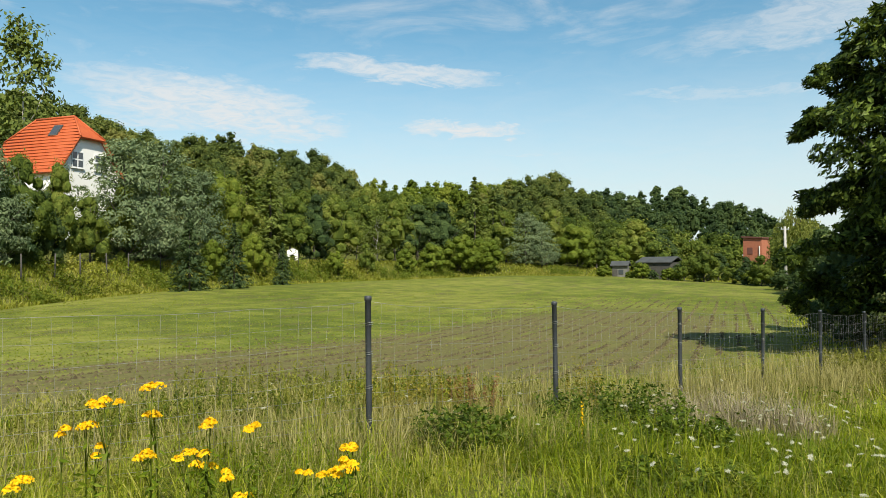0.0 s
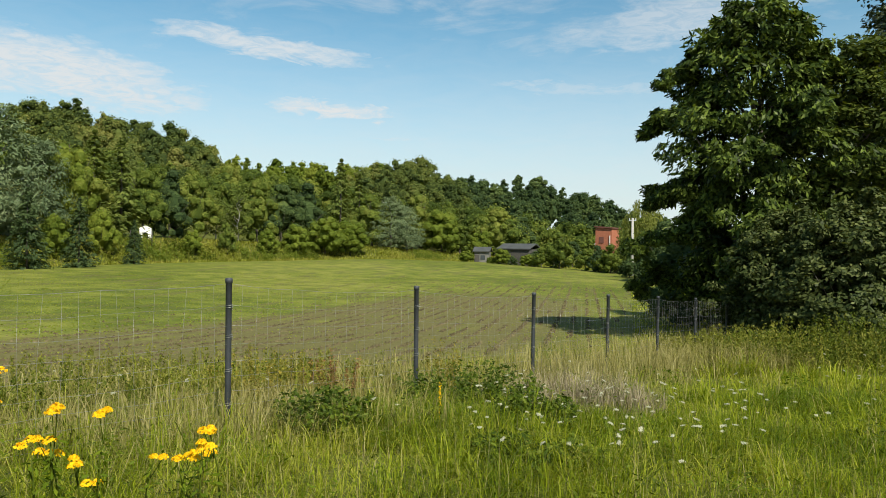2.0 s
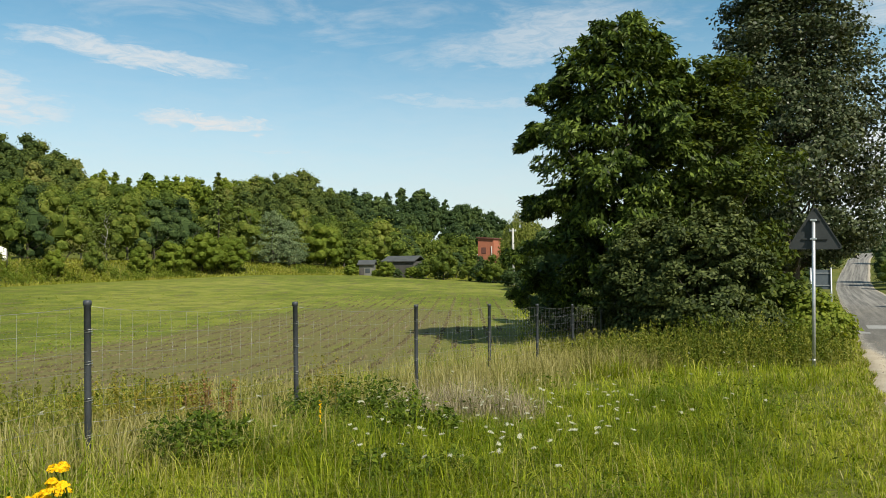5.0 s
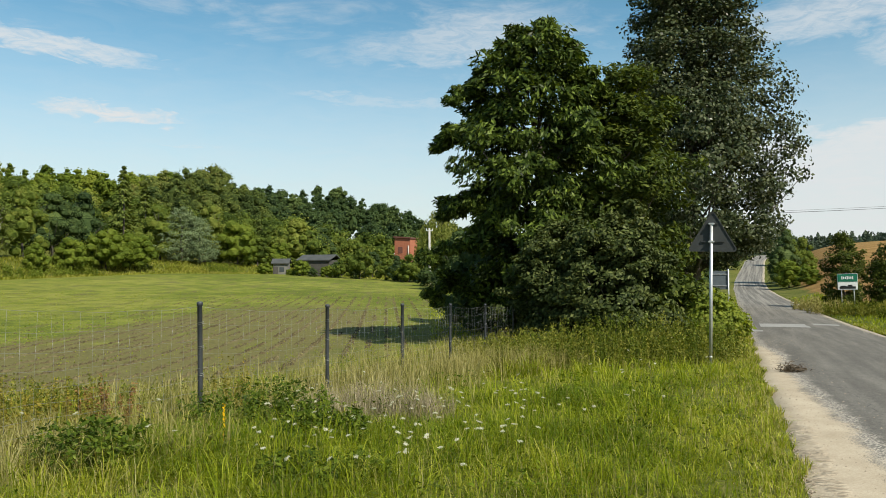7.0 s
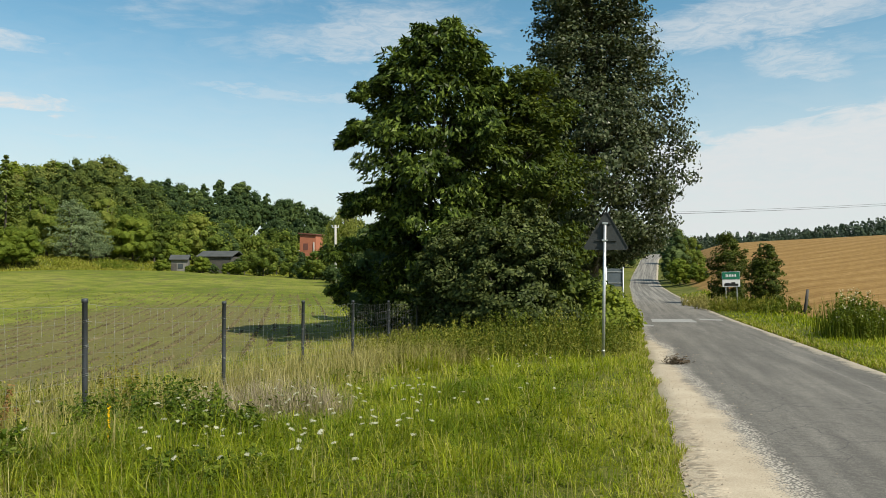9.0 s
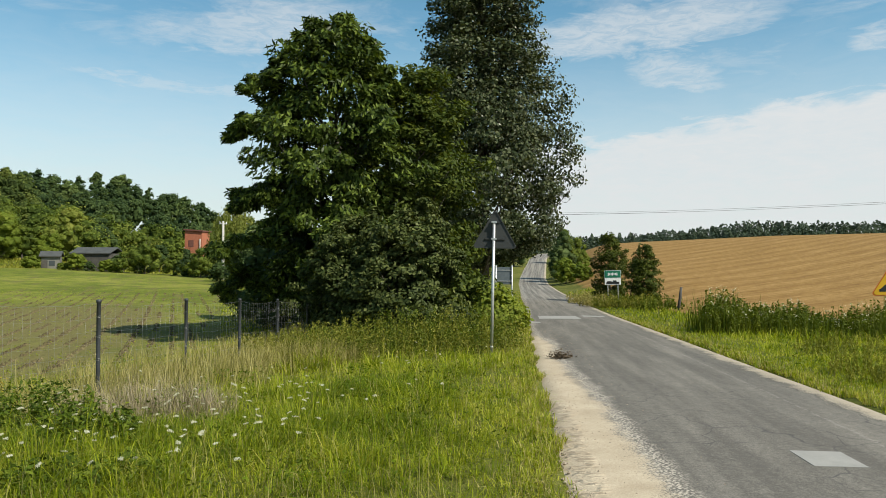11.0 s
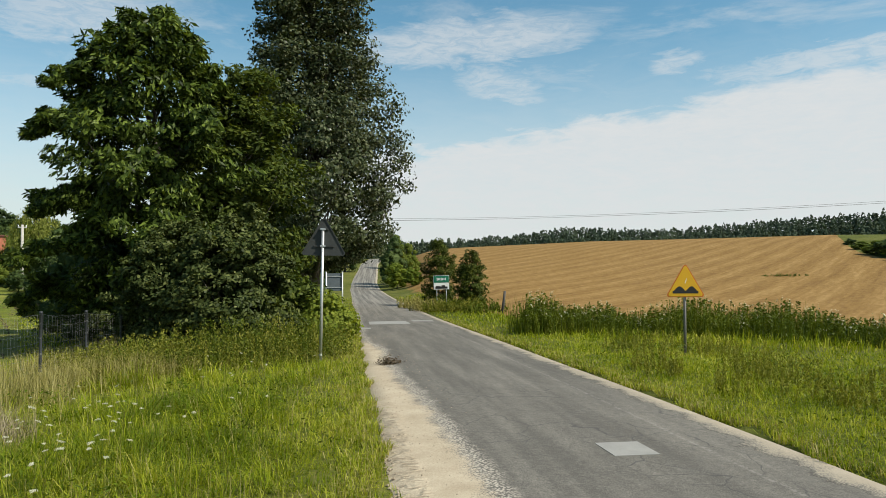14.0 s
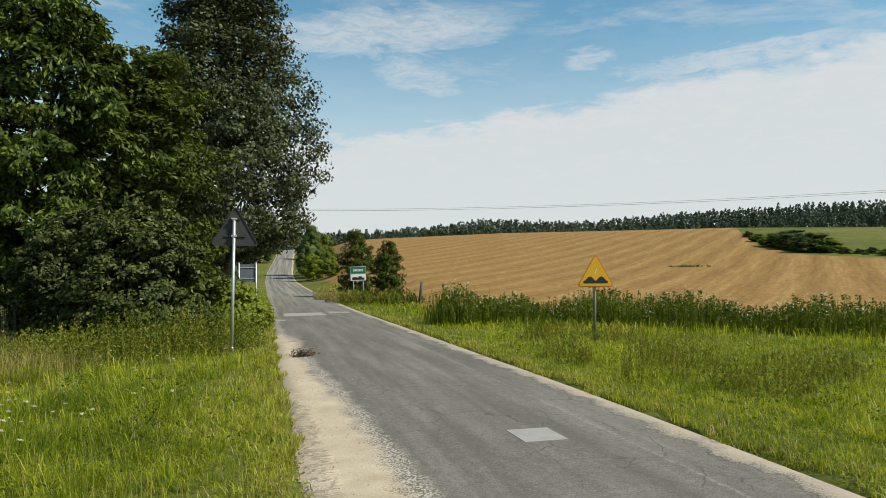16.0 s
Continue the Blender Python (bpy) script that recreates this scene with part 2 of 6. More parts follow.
M["cable"] = plain("cable", [(0.10, 0.10, 0.10), (0.16, 0.16, 0.16)], 3.0, 0.6)


def glass_material():
    m, n, out = material("window_glass")
    n.put(out.inputs[0], n.node("ShaderNodeBsdfPrincipled", {"Base Color": (0.05, 0.06, 0.07, 1), "Roughness": 0.05, "Specular IOR Level": 0.8}))
    return m


M["glass"] = glass_material()


def ground_material():
    m, n, out = material("ground")
    geo = n.node("ShaderNodeNewGeometry")
    pos = geo.outputs["Position"]
    crop = n.node("ShaderNodeAttribute", attribute_name="crop").outputs["Fac"]
    stub = n.node("ShaderNodeAttribute", attribute_name="stubble").outputs["Fac"]
    big, mid, fine = n.noise(pos, 0.05, 4.0), n.noise(pos, 0.6, 5.0), n.noise(pos, 9.0, 4.0)
    f = n.math("ADD", n.math("MULTIPLY", big, 0.35), n.math("MULTIPLY_ADD", fine, 0.3, n.math("MULTIPLY", mid, 0.35)))
    grass = n.ramp(f, [(0.34, (0.040, 0.050, 0.010)), (0.48, (0.080, 0.092, 0.016)), (0.62, (0.140, 0.132, 0.034))])
    # crop field: rows of young plants on bare soil, denser to the far side
    sep = n.node("ShaderNodeSeparateXYZ", {0: pos})
    across = n.math("ADD", sep.outputs[0], n.math("MULTIPLY", sep.outputs[1], 0.10))
    row_co = n.node("ShaderNodeCombineXYZ", {0: across, 1: n.math("MULTIPLY", sep.outputs[1], 0.12), 2: 0.0}).outputs[0]
    wave = n.node("ShaderNodeTexWave", {"Vector": row_co, "Scale": 0.42, "Distortion": 1.6, "Detail": 3.0, "Detail Scale": 2.0}, wave_type="BANDS", bands_direction="X").outputs["Fac"]
    stretch = n.noise(row_co, 1.1, 5.0, 0.6)
    soil = n.ramp(fine, [(0.3, (0.080, 0.076, 0.024)), (0.7, (0.165, 0.148, 0.055))])
    green = n.ramp(f, [(0.43, (0.072, 0.096, 0.012)), (0.50, (0.126, 0.150, 0.020)), (0.58, (0.200, 0.202, 0.042))])
    cover = n.math("ADD", n.math("MULTIPLY", wave, 0.03), n.math("ADD", n.math("MULTIPLY", stretch, 0.6), n.math("MULTIPLY", mid, 0.35)))
    edge = n.node("ShaderNodeAttribute", attribute_name="bare").outputs["Fac"]
    edge = n.smooth(n.math("MULTIPLY_ADD", n.math("SUBTRACT", n.math("ADD", stretch, mid), 1.0), 1.3, edge), 0.25, 0.8)
    cover = n.math("SUBTRACT", cover, n.math("MULTIPLY", edge, 0.21))
    field = n.mix(n.smooth(cover, 0.30, 0.52), soil, green)
    # stubble: straw in sweeping swaths
    sw = n.math("ADD", n.math("MULTIPLY", sep.outputs[1], 0.9), n.math("MULTIPLY", sep.outputs[0], -0.45))
    swc = n.node("ShaderNodeCombineXYZ", {0: sw, 1: n.math("MULTIPLY", sep.outputs[0], 0.05), 2: 0.0}).outputs[0]
    swath = n.node("ShaderNodeTexWave", {"Vector": swc, "Scale": 0.09, "Distortion": 9.0, "Detail": 4.0, "Detail Scale": 0.35}, wave_type="BANDS", bands_direction="X").outputs["Fac"]
    streaks = n.noise(swc, 2.0, 8.0, 0.68)
    flecks = n.noise(n.node("ShaderNodeVectorMath", {0: swc, 1: (1.0, 6.0, 1.0)}, operation="MULTIPLY").outputs[0], 2.6, 6.0, 0.7)
    sf = n.math("ADD", n.math("MULTIPLY", swath, 0.07), n.math("ADD", n.math("MULTIPLY", streaks, 0.40), n.math("ADD", n.math("MULTIPLY", flecks, 0.33), n.math("MULTIPLY", fine, 0.20))))
    straw = n.ramp(sf, [(0.38, (0.135, 0.076, 0.022)), (0.5, (0.208, 0.124, 0.040)), (0.62, (0.300, 0.195, 0.076))])
    wob = n.math("MULTIPLY", n.math("SUBTRACT", mid, 0.5), 3.0)
    col = n.mix(n.smooth(n.math("ADD", crop, wob), -0.4, 0.6), grass, field)
    col = n.mix(n.smooth(n.math("ADD", stub, wob), -0.4, 0.6), col, straw)
    p = n.node("ShaderNodeBsdfPrincipled", {"Base Color": col, "Roughness": 0.95, "Specular IOR Level": 0.1})
    b = n.node("ShaderNodeBump", {"Strength": 0.7, "Distance": 0.08, "Height": n.math("ADD", n.math("MULTIPLY", fine, 0.7), n.math("MULTIPLY", mid, 0.6))})
    n.put(p.inputs["Normal"], b)
    n.put(out.inputs[0], p)
    return m


def road_material():
    m, n, out = material("asphalt")
    pos = n.node("ShaderNodeNewGeometry").outputs["Position"]
    uv = n.node("ShaderNodeUVMap", uv_map="strip").outputs[0]
    sep = n.node("ShaderNodeSeparateXYZ", {0: uv})
    v, u = sep.outputs[0], sep.outputs[1]
    big, mid, fine = n.noise(pos, 0.35, 5.0, 0.6), n.noise(pos, 2.5, 5.0, 0.6), n.noise(pos, 60.0, 3.0, 0.7)
    long_co = n.node("ShaderNodeCombineXYZ", {0: n.math("MULTIPLY", v, 2.2), 1: n.math("MULTIPLY", u, 0.16), 2: 0.0}).outputs[0]
    wheel = n.noise(long_co, 1.3, 5.0, 0.6)
    grain = n.noise(pos, 16.0, 5.0, 0.75)
    f = n.math("ADD", n.math("MULTIPLY", wheel, 0.30), n.math("ADD", n.math("MULTIPLY", mid, 0.06), n.math("ADD", n.math("MULTIPLY", grain, 0.22), n.math("MULTIPLY", fine, 0.32))))
    tar = n.ramp(f, [(0.40, (0.088, 0.082, 0.071)), (0.5, (0.152, 0.142, 0.122)), (0.61, (0.255, 0.235, 0.198))])
    crack = n.node("ShaderNodeTexVoronoi", {"Vector": n.mix(0.15, pos, n.node("ShaderNodeTexNoise", {"Vector": pos, "Scale": 3.0}).outputs["Color"]), "Scale": 1.3}, feature="DISTANCE_TO_EDGE").outputs[0]
    cr = n.math("MULTIPLY", n.smooth(crack, 0.010, 0.002), n.smooth(big, 0.42, 0.52))
    tar = n.mix(n.math("MULTIPLY", cr, 0.7), tar, (0.05, 0.05, 0.048))
    # a worn pale seam along the lane
    seam = n.math("ABSOLUTE", n.math("ADD", n.math("SUBTRACT", v, 3.06), n.math("MULTIPLY", n.math("SUBTRACT", mid, 0.5), 0.10)))
    seam = n.math("MULTIPLY", n.smooth(seam, 0.030, 0.008), n.smooth(grain, 0.40, 0.58))
    tar = n.mix(n.math("MULTIPLY", seam, 0.28), tar, (0.34, 0.32, 0.29))
    # pale worn stretches further on
    lanes = n.noise(n.node("ShaderNodeCombineXYZ", {0: n.math("MULTIPLY", v, 2.6), 1: n.math("MULTIPLY", u, 0.03), 2: 0.0}).outputs[0], 1.3, 5.0, 0.6)
    worn = n.math("MULTIPLY", n.smooth(u, 26.0, 60.0), n.smooth(lanes, 0.42, 0.62))
    tar = n.mix(n.math("MULTIPLY", worn, 0.55), tar, (0.30, 0.28, 0.24))
    sand = n.ramp(n.math("MULTIPLY_ADD", fine, 0.5, n.math("MULTIPLY", mid, 0.5)), [(0.35, (0.300, 0.245, 0.170)), (0.65, (0.450, 0.385, 0.285))])
    wob = n.math("MULTIPLY", n.math("SUBTRACT", n.noise(pos, 1.6, 6.0, 0.7), 0.5), 0.55)
    grit = n.math("MULTIPLY", n.math("SUBTRACT", fine, 0.5), 0.55)
    # sand lies on the near shoulder, a pale strip of grit along the far one
    width = n.node("ShaderNodeAttribute", attribute_name="sand").outputs["Fac"]
    left = n.smooth(n.math("ADD", n.math("SUBTRACT", width, v), n.math("ADD", wob, grit)), -0.06, 0.10)
    rag = n.math("ADD", n.math("SUBTRACT", v, 3.64), n.math("MULTIPLY", wob, 1.6))
    right = n.smooth(n.math("ADD", rag, n.math("MULTIPLY", grit, 1.3)), -0.06, 0.12)
    tar = n.mix(n.math("MULTIPLY", n.smooth(n.math("ABSOLUTE", n.math("ADD", rag, 0.06)), 0.035, 0.008), 0.6), tar, (0.045, 0.042, 0.036))
    # grey chippings where the sand thins out over the asphalt, and tyre treads pressed into its outer edge
    chip = n.node("ShaderNodeTexVoronoi", {"Vector": pos, "Scale": 42.0}).outputs["Distance"]
    strip = n.smooth(n.math("ABSOLUTE", n.math("ADD", n.math("SUBTRACT", v, n.math("ADD", width, 0.06)), wob)), 0.20, 0.03)
    tar = n.mix(n.math("MULTIPLY", strip, n.smooth(chip, 0.62, 0.30)), tar, (0.40, 0.365, 0.305))
    tread = n.node("ShaderNodeTexWave", {"Vector": n.node("ShaderNodeCombineXYZ", {0: u, 1: n.math("MULTIPLY", v, 0.25), 2: 0.0}).outputs[0], "Scale": 3.6, "Distortion": 11.0, "Detail": 4.0, "Detail Scale": 4.0}, wave_type="BANDS", bands_direction="X").outputs["Fac"]
    lane = n.smooth(n.math("ABSOLUTE", n.math("SUBTRACT", v, 0.24)), 0.17, 0.08)
    lane = n.math("MULTIPLY", lane, n.math("MULTIPLY", n.smooth(u, 10.5, 8.0), n.smooth(n.noise(pos, 6.0, 3.0), 0.42, 0.58)))
    sand = n.mix(n.math("MULTIPLY", n.math("MULTIPLY", lane, n.smooth(tread, 0.42, 0.2)), 0.55), sand, (0.17, 0.13, 0.085))
    col = n.mix(left, n.mix(n.math("MULTIPLY", right, 0.9), tar, n.mix(0.55, sand, (0.25, 0.225, 0.18))), sand)
    p = n.node("ShaderNodeBsdfPrincipled", {"Base Color": col, "Roughness": 0.85, "Specular IOR Level": 0.25})
    b = n.node("ShaderNodeBump", {"Strength": 0.5, "Distance": 0.012, "Height": n.math("ADD", n.math("MULTIPLY", n.math("MULTIPLY", tread, lane), 3.0), n.math("ADD", fine, n.math("MULTIPLY", mid, 1.5)))})
    n.put(p.inputs["Normal"], b)
    n.put(out.inputs[0], p)
    return m


# ---------------------------------------------------------------- lie of the land
ROAD_AZ = 22.8
RS, RC = heading(ROAD_AZ)


def ss(x, lo, hi):
    t = np.clip((x - lo) / (hi - lo), 0, 1)
    return t * t * (3 - 2 * t)


def road_uv(x, y):
    return x * RS + y * RC, x * RC - y * RS


def road_xy(u, v):
    return u * RS + v * RC, u * RC - v * RS


def road_mid(u):
    return np.interp(u, [-300, 0, 4.5, 13, 24, 37.5, 46, 70, 92, 110, 135, 165, 200, 260], [4.0, 2.5, 2.3, 2.08, 1.88, 1.70, 1.55, 0.92, 0.32, 0.15, 0.70, 1.4, 3.5, 12.0])


def road_z(u):
    k = [-300, -60, 0, 7, 14, 22, 30, 38, 48, 70, 92, 110, 135, 165, 200, 300, 4000]
    zz = [3, 0.4, 0.05, 0.0, -0.2, -0.42, -0.68, -0.90, -1.08, -1.36, -1.40, -1.05, 0.15, 1.95, 3.4, 5, 5]
    return sum(np.interp(u + o, k, zz) for o in (-4, -2, 0, 2, 4)) / 5


def bank_d(az):
    return np.interp(az, [-180, -80, -65, -58, -46, -28, -21, -13, -5, 2, 12, 180], [30, 36, 45, 53, 72, 95, 105, 112, 110, 104, 96, 96])


def bank_z(az):
    return np.interp(az, [-180, -75, -58, -46, -28, -21, -13, -5, 0, 14, 180], [-0.2, -0.8, -0.7, -0.12, 0.37, 0.65, 0.35, -0.5, -0.8, -0.6, -0.6])


def crest_z(az):
    return np.interp(az, [15, 25, 30.8, 40.6, 57.3, 75, 110, 180], [2.6, 4.6, 5.8, 7.0, 7.7, 7.0, 5.0, 3.0])


def land(x, y):
    """Height of the ground."""
    x, y = np.asarray(x, float), np.asarray(y, float)
    d = np.hypot(x, y) + 1e-6
    az = np.degrees(np.arctan2(x, y))
    u, v = road_uv(x, y)
    # to the left: shallow basin of the field, a bank, then wooded hills
    near = np.interp(d, [0, 5, 7, 9, 11.3, 16.2, 19, 26, 34, 5000], [0.02, 0.0, -0.06, -0.2, -0.38, -0.65, -0.82, -1.05, -1.15, -1.15])
    near = near * (1 - 0.35 * ss(-az, 25, 60))
    b, bz = bank_d(az), bank_z(az)
    left = near + (bz - near) * ss(d / b, 0.35, 1.0)
    bank = np.interp(az, [-180, -65, -35, -26, -20, -12, 0, 180], [2.5, 2.6, 2.6, 2.0, 1.6, 0.8, 0.3, 0.2])
    left = left + bank * ss(d - b, 0.5, 8.0)
    hill = np.interp(az, [-180, -70, -56, -48, -42, -34, -27, -22, -16, -8, 0, 10, 20, 180], [6, 7, 8.5, 10, 11.5, 10, 7, 5, 6, 5.5, 4, 3, 3, 3])
    rise = np.interp(az, [-180, -45, -25, 180], [55, 65, 95, 95])
    left = left + hill * ss(d - b, 6, rise + 6) - 0.5 * hill * ss(d, 420, 900)
    # to the right: a verge, then a field that swells to a crest
    cz = crest_z(az)
    right = np.interp(d, [0, 10, 18, 26, 40, 62, 5000], [0.0, -0.1, -0.34, -0.55, -0.6, -0.2, -0.2])
    right = right + (cz + 0.2) * (0.12 * ss(d, 45, 90) + 0.88 * ss(d, 62, 172))
    right = right - (cz - 1.0) * ss(d, 185, 330) + np.interp(az, [20, 32, 45, 60, 80], [8, 9, 11, 15, 14]) * ss(d, 330, 520)
    right = right - 0.10 * ss(v, 4.5, 7.0) * (1 - ss(v, 9.0, 14.0)) * (1 - ss(d, 20, 40))
    side = ss(v - road_mid(u), -2.5, 2.5)
    z = left * (1 - side) + right * side
    behind = ss(-y, 5, 60)
    z = z * (1 - behind) + (0.5 + 0.01 * d * 0) * behind
    w = ss(np.abs(v - road_mid(u)), 2.0, 8.0 + 0.05 * d)
    w = np.maximum(w, ss(u, 220, 400))
    z = road_z(u) * (1 - w) + z * w
    far = ss(d, 700, 1500)
    return z * (1 - far) + 6.0 * far


def crop_field(x, y):
    """Metres inside the cultivated strip beyond the fence (negative outside)."""
    d, az = np.hypot(x, y), np.degrees(np.arctan2(x, y))
    fx, fy = FENCE_DIR
    beyond = -((x - FENCE_A[0]) * fy - (y - FENCE_A[1]) * fx) - np.interp(az, [-62, -45, -32, -18], [4.6, 4.2, 3.4, 2.2])
    far = bank_d(az) - d
    right = -(x - np.interp(y, [0, 18, 60, 110], [3, 0.0, -1.0, -4.0]))
    return np.minimum(np.minimum(beyond, far), right)


def bare_soil(x, y):
    """The strip of the field with few plants."""
    return ss(x, -18.5 + 0.03 * y, -14.0 + 0.03 * y) * (1 - 0.6 * ss(x, -7, -1)) * (1 - 0.75 * ss(y, 30, 58))


def stubble_field(x, y):
    d, az = np.hypot(x, y), np.degrees(np.arctan2(x, y))
    u, v = road_uv(x, y)
    a = np.minimum(d - np.interp(az, [20, 30, 36, 45, 62, 90], [95, 44, 30, 26, 23, 22]), v - road_mid(u) - 4.6)
    # a green hollow cuts into it from the right
    b = np.interp(az, [20, 56.5, 57.4, 58.0, 58.7, 60, 62.4, 68, 120], [420, 420, 165, 130, 110, 100, 90, 84, 60]) - d
    return np.minimum(a, b)


FENCE_A = (-3.94, 6.03)
FENCE_STEP = (1.045, 2.56)
_l = math.hypot(*FENCE_STEP)
FENCE_DIR = (FENCE_STEP[0] / _l, FENCE_STEP[1] / _l)


# ---------------------------------------------------------------- mesh helpers
def mesh_from(name, verts, faces_flat, sizes, mat, smooth=True):
    """A mesh from numpy arrays of corners."""
    me = bpy.data.meshes.new(name)
    verts = np.asarray(verts, np.float32)
    faces_flat = np.asarray(faces_flat, np.int32)
    sizes = np.asarray(sizes, np.int32)
    me.vertices.add(len(verts))
    me.vertices.foreach_set("co", verts.ravel())
    me.loops.add(len(faces_flat))
    me.loops.foreach_set("vertex_index", faces_flat)
    me.polygons.add(len(sizes))
    me.polygons.foreach_set("loop_start", np.concatenate(([0], np.cumsum(sizes)[:-1])).astype(np.int32))
    me.polygons.foreach_set("use_smooth", np.full(len(sizes), smooth, bool))
    me.update(calc_edges=True)
    if mat:
        me.materials.append(mat)
    return me


def grid_mesh(name, co, mat, closed=False):
    """A sheet from an array rows x columns x 3."""
    r, c = co.shape[:2]
    i = np.arange(r * c).reshape(r, c)
    if closed:
        i = np.concatenate([i, i[:, :1]], 1)
    q = np.stack([i[:-1, :-1], i[:-1, 1:], i[1:, 1:], i[1:, :-1]], -1).reshape(-1, 4)
    return mesh_from(name, co.reshape(-1, 3), q.ravel(), np.full(len(q), 4), mat)


def part(name, data, parent, label="", mat=None, at=None):
    """Links a mesh or a bmesh as one part of a thing."""
    if isinstance(data, bmesh.types.BMesh):
        me = bpy.data.meshes.new(name)
        data.to_mesh(me)
        data.free()
        me.materials.append(mat)
        data = me
    ob = new(name, data)
    ob.parent = parent
    if at is not None:
        ob.matrix_basis = at
    if label:
        tagged(ob, label)
    return ob


def thing(name, m, label, category, group="", kind=""):
    ob = new(name)
    ob.empty_display_size = 0.2
    ob.matrix_basis = m
    return tagged(ob, label, category, group, kind)


def bm_box(sx, sy, sz, m=Matrix(), bevel=0.0):
    bm = bmesh.new()
    bmesh.ops.create_cube(bm, size=1.0, matrix=m @ Matrix.Diagonal((sx, sy, sz, 1)))
    if bevel:
        bmesh.ops.bevel(bm, geom=bm.edges[:], offset=bevel, segments=2, affect="EDGES")
    return bm


def bm_tube(path, radii, sides=8, bm=None):
    """A tapered tube along a path of points."""
    bm = bm or bmesh.new()
    rings = []
    n = len(path)
    for i, p in enumerate(path):
        p = Vector(p)
        t = (Vector(path[min(i + 1, n - 1)]) - Vector(path[max(i - 1, 0)])).normalized()
        a = t.orthogonal().normalized() if abs(t.z) < 0.95 else Vector((1, 0, 0))
        b = t.cross(a).normalized()
        a = b.cross(t)
        rings.append([bm.verts.new(p + (a * math.cos(k * 2 * math.pi / sides) + b * math.sin(k * 2 * math.pi / sides)) * radii[i]) for k in range(sides)])
    for r0, r1 in zip(rings, rings[1:]):
        for k in range(sides):
            f = bm.faces.new((r0[k], r0[(k + 1) % sides], r1[(k + 1) % sides], r1[k]))
            f.smooth = True
    bm.faces.new(rings[0][::-1])
    bm.faces.new(rings[-1])
    return bm


def bm_prism(outline, depth):
    """A flat plate: outline in x and z, thickness along y."""
    bm = bmesh.new()
    a = [bm.verts.new((x, -depth / 2, z)) for x, z in outline]
    b = [bm.verts.new((x, depth / 2, z)) for x, z in outline]
    bm.faces.new(a)
    bm.faces.new(b[::-1])
    for i in range(len(a)):
        j = (i + 1) % len(a)
        bm.faces.new((a[j], a[i], b[i], b[j]))
    bmesh.ops.recalc_face_normals(bm, faces=bm.faces[:])
    return bm


def at(az, d):
    x, y = heading(az)
    return x * d, y * d


def on_ground(x, y):
    return float(land(x, y))


# ---------------------------------------------------------------- leaves and blades
def facets(level):
    bm = bmesh.new()
    bmesh.ops.create_icosphere(bm, subdivisions=level, radius=1.0)
    v = np.array([[w.co[:] for w in q.verts] for q in bm.faces])
    bm.free()
    mid = v.mean(1, keepdims=True)
    return mid + (v - mid) * 1.2


FACETS = facets(1)


def leaf_mesh(name, pos, normal, size, mat, slim=0.55, rng=None, along=None, wild=0.55, inner=None, tint=None):
    """Kite-shaped leaves at the places given, facing roughly along the normals."""
    n = len(pos)
    size = np.broadcast_to(np.asarray(size, float), (n,))[:, None]
    nn = normal + rng.normal(0, wild, (n, 3))
    nn /= np.linalg.norm(nn, axis=1, keepdims=True) + 1e-9
    t = rng.normal(0, 1, (n, 3)) if along is None else along + rng.normal(0, 0.25, (n, 3))
    t -= nn * (t * nn).sum(1, keepdims=True)
    t /= np.linalg.norm(t, axis=1, keepdims=True) + 1e-9
    s = np.cross(nn, t)
    v = np.empty((n, 4, 3))
    v[:, 0] = pos - t * size * 0.5
    v[:, 1] = pos + s * size * slim * 0.5 - nn * size * 0.06
    v[:, 2] = pos + t * size * 0.5 - nn * size * 0.12
    v[:, 3] = pos - s * size * slim * 0.5 - nn * size * 0.06
    verts, faces, sizes = v.reshape(-1, 3), np.arange(4 * n), np.full(n, 4)
    if inner is not None:
        # dense inner growth that the outer leaves hide
        verts = np.concatenate([verts, inner])
        faces = np.arange(len(verts))
        sizes = np.concatenate([sizes, np.full(len(inner) // 3, 3)])
    me = mesh_from(name, verts, faces, sizes, mat)
    if tint is not None:
        # one tone for each tree, with shade painted into its inner growth
        me.attributes.new("tint", "FLOAT", "FACE").data.foreach_set("value", np.asarray(tint, np.float32))
    return me


def unit(rng, n):
    v = rng.normal(0, 1, (n, 3))
    return v / np.linalg.norm(v, axis=1, keepdims=True)


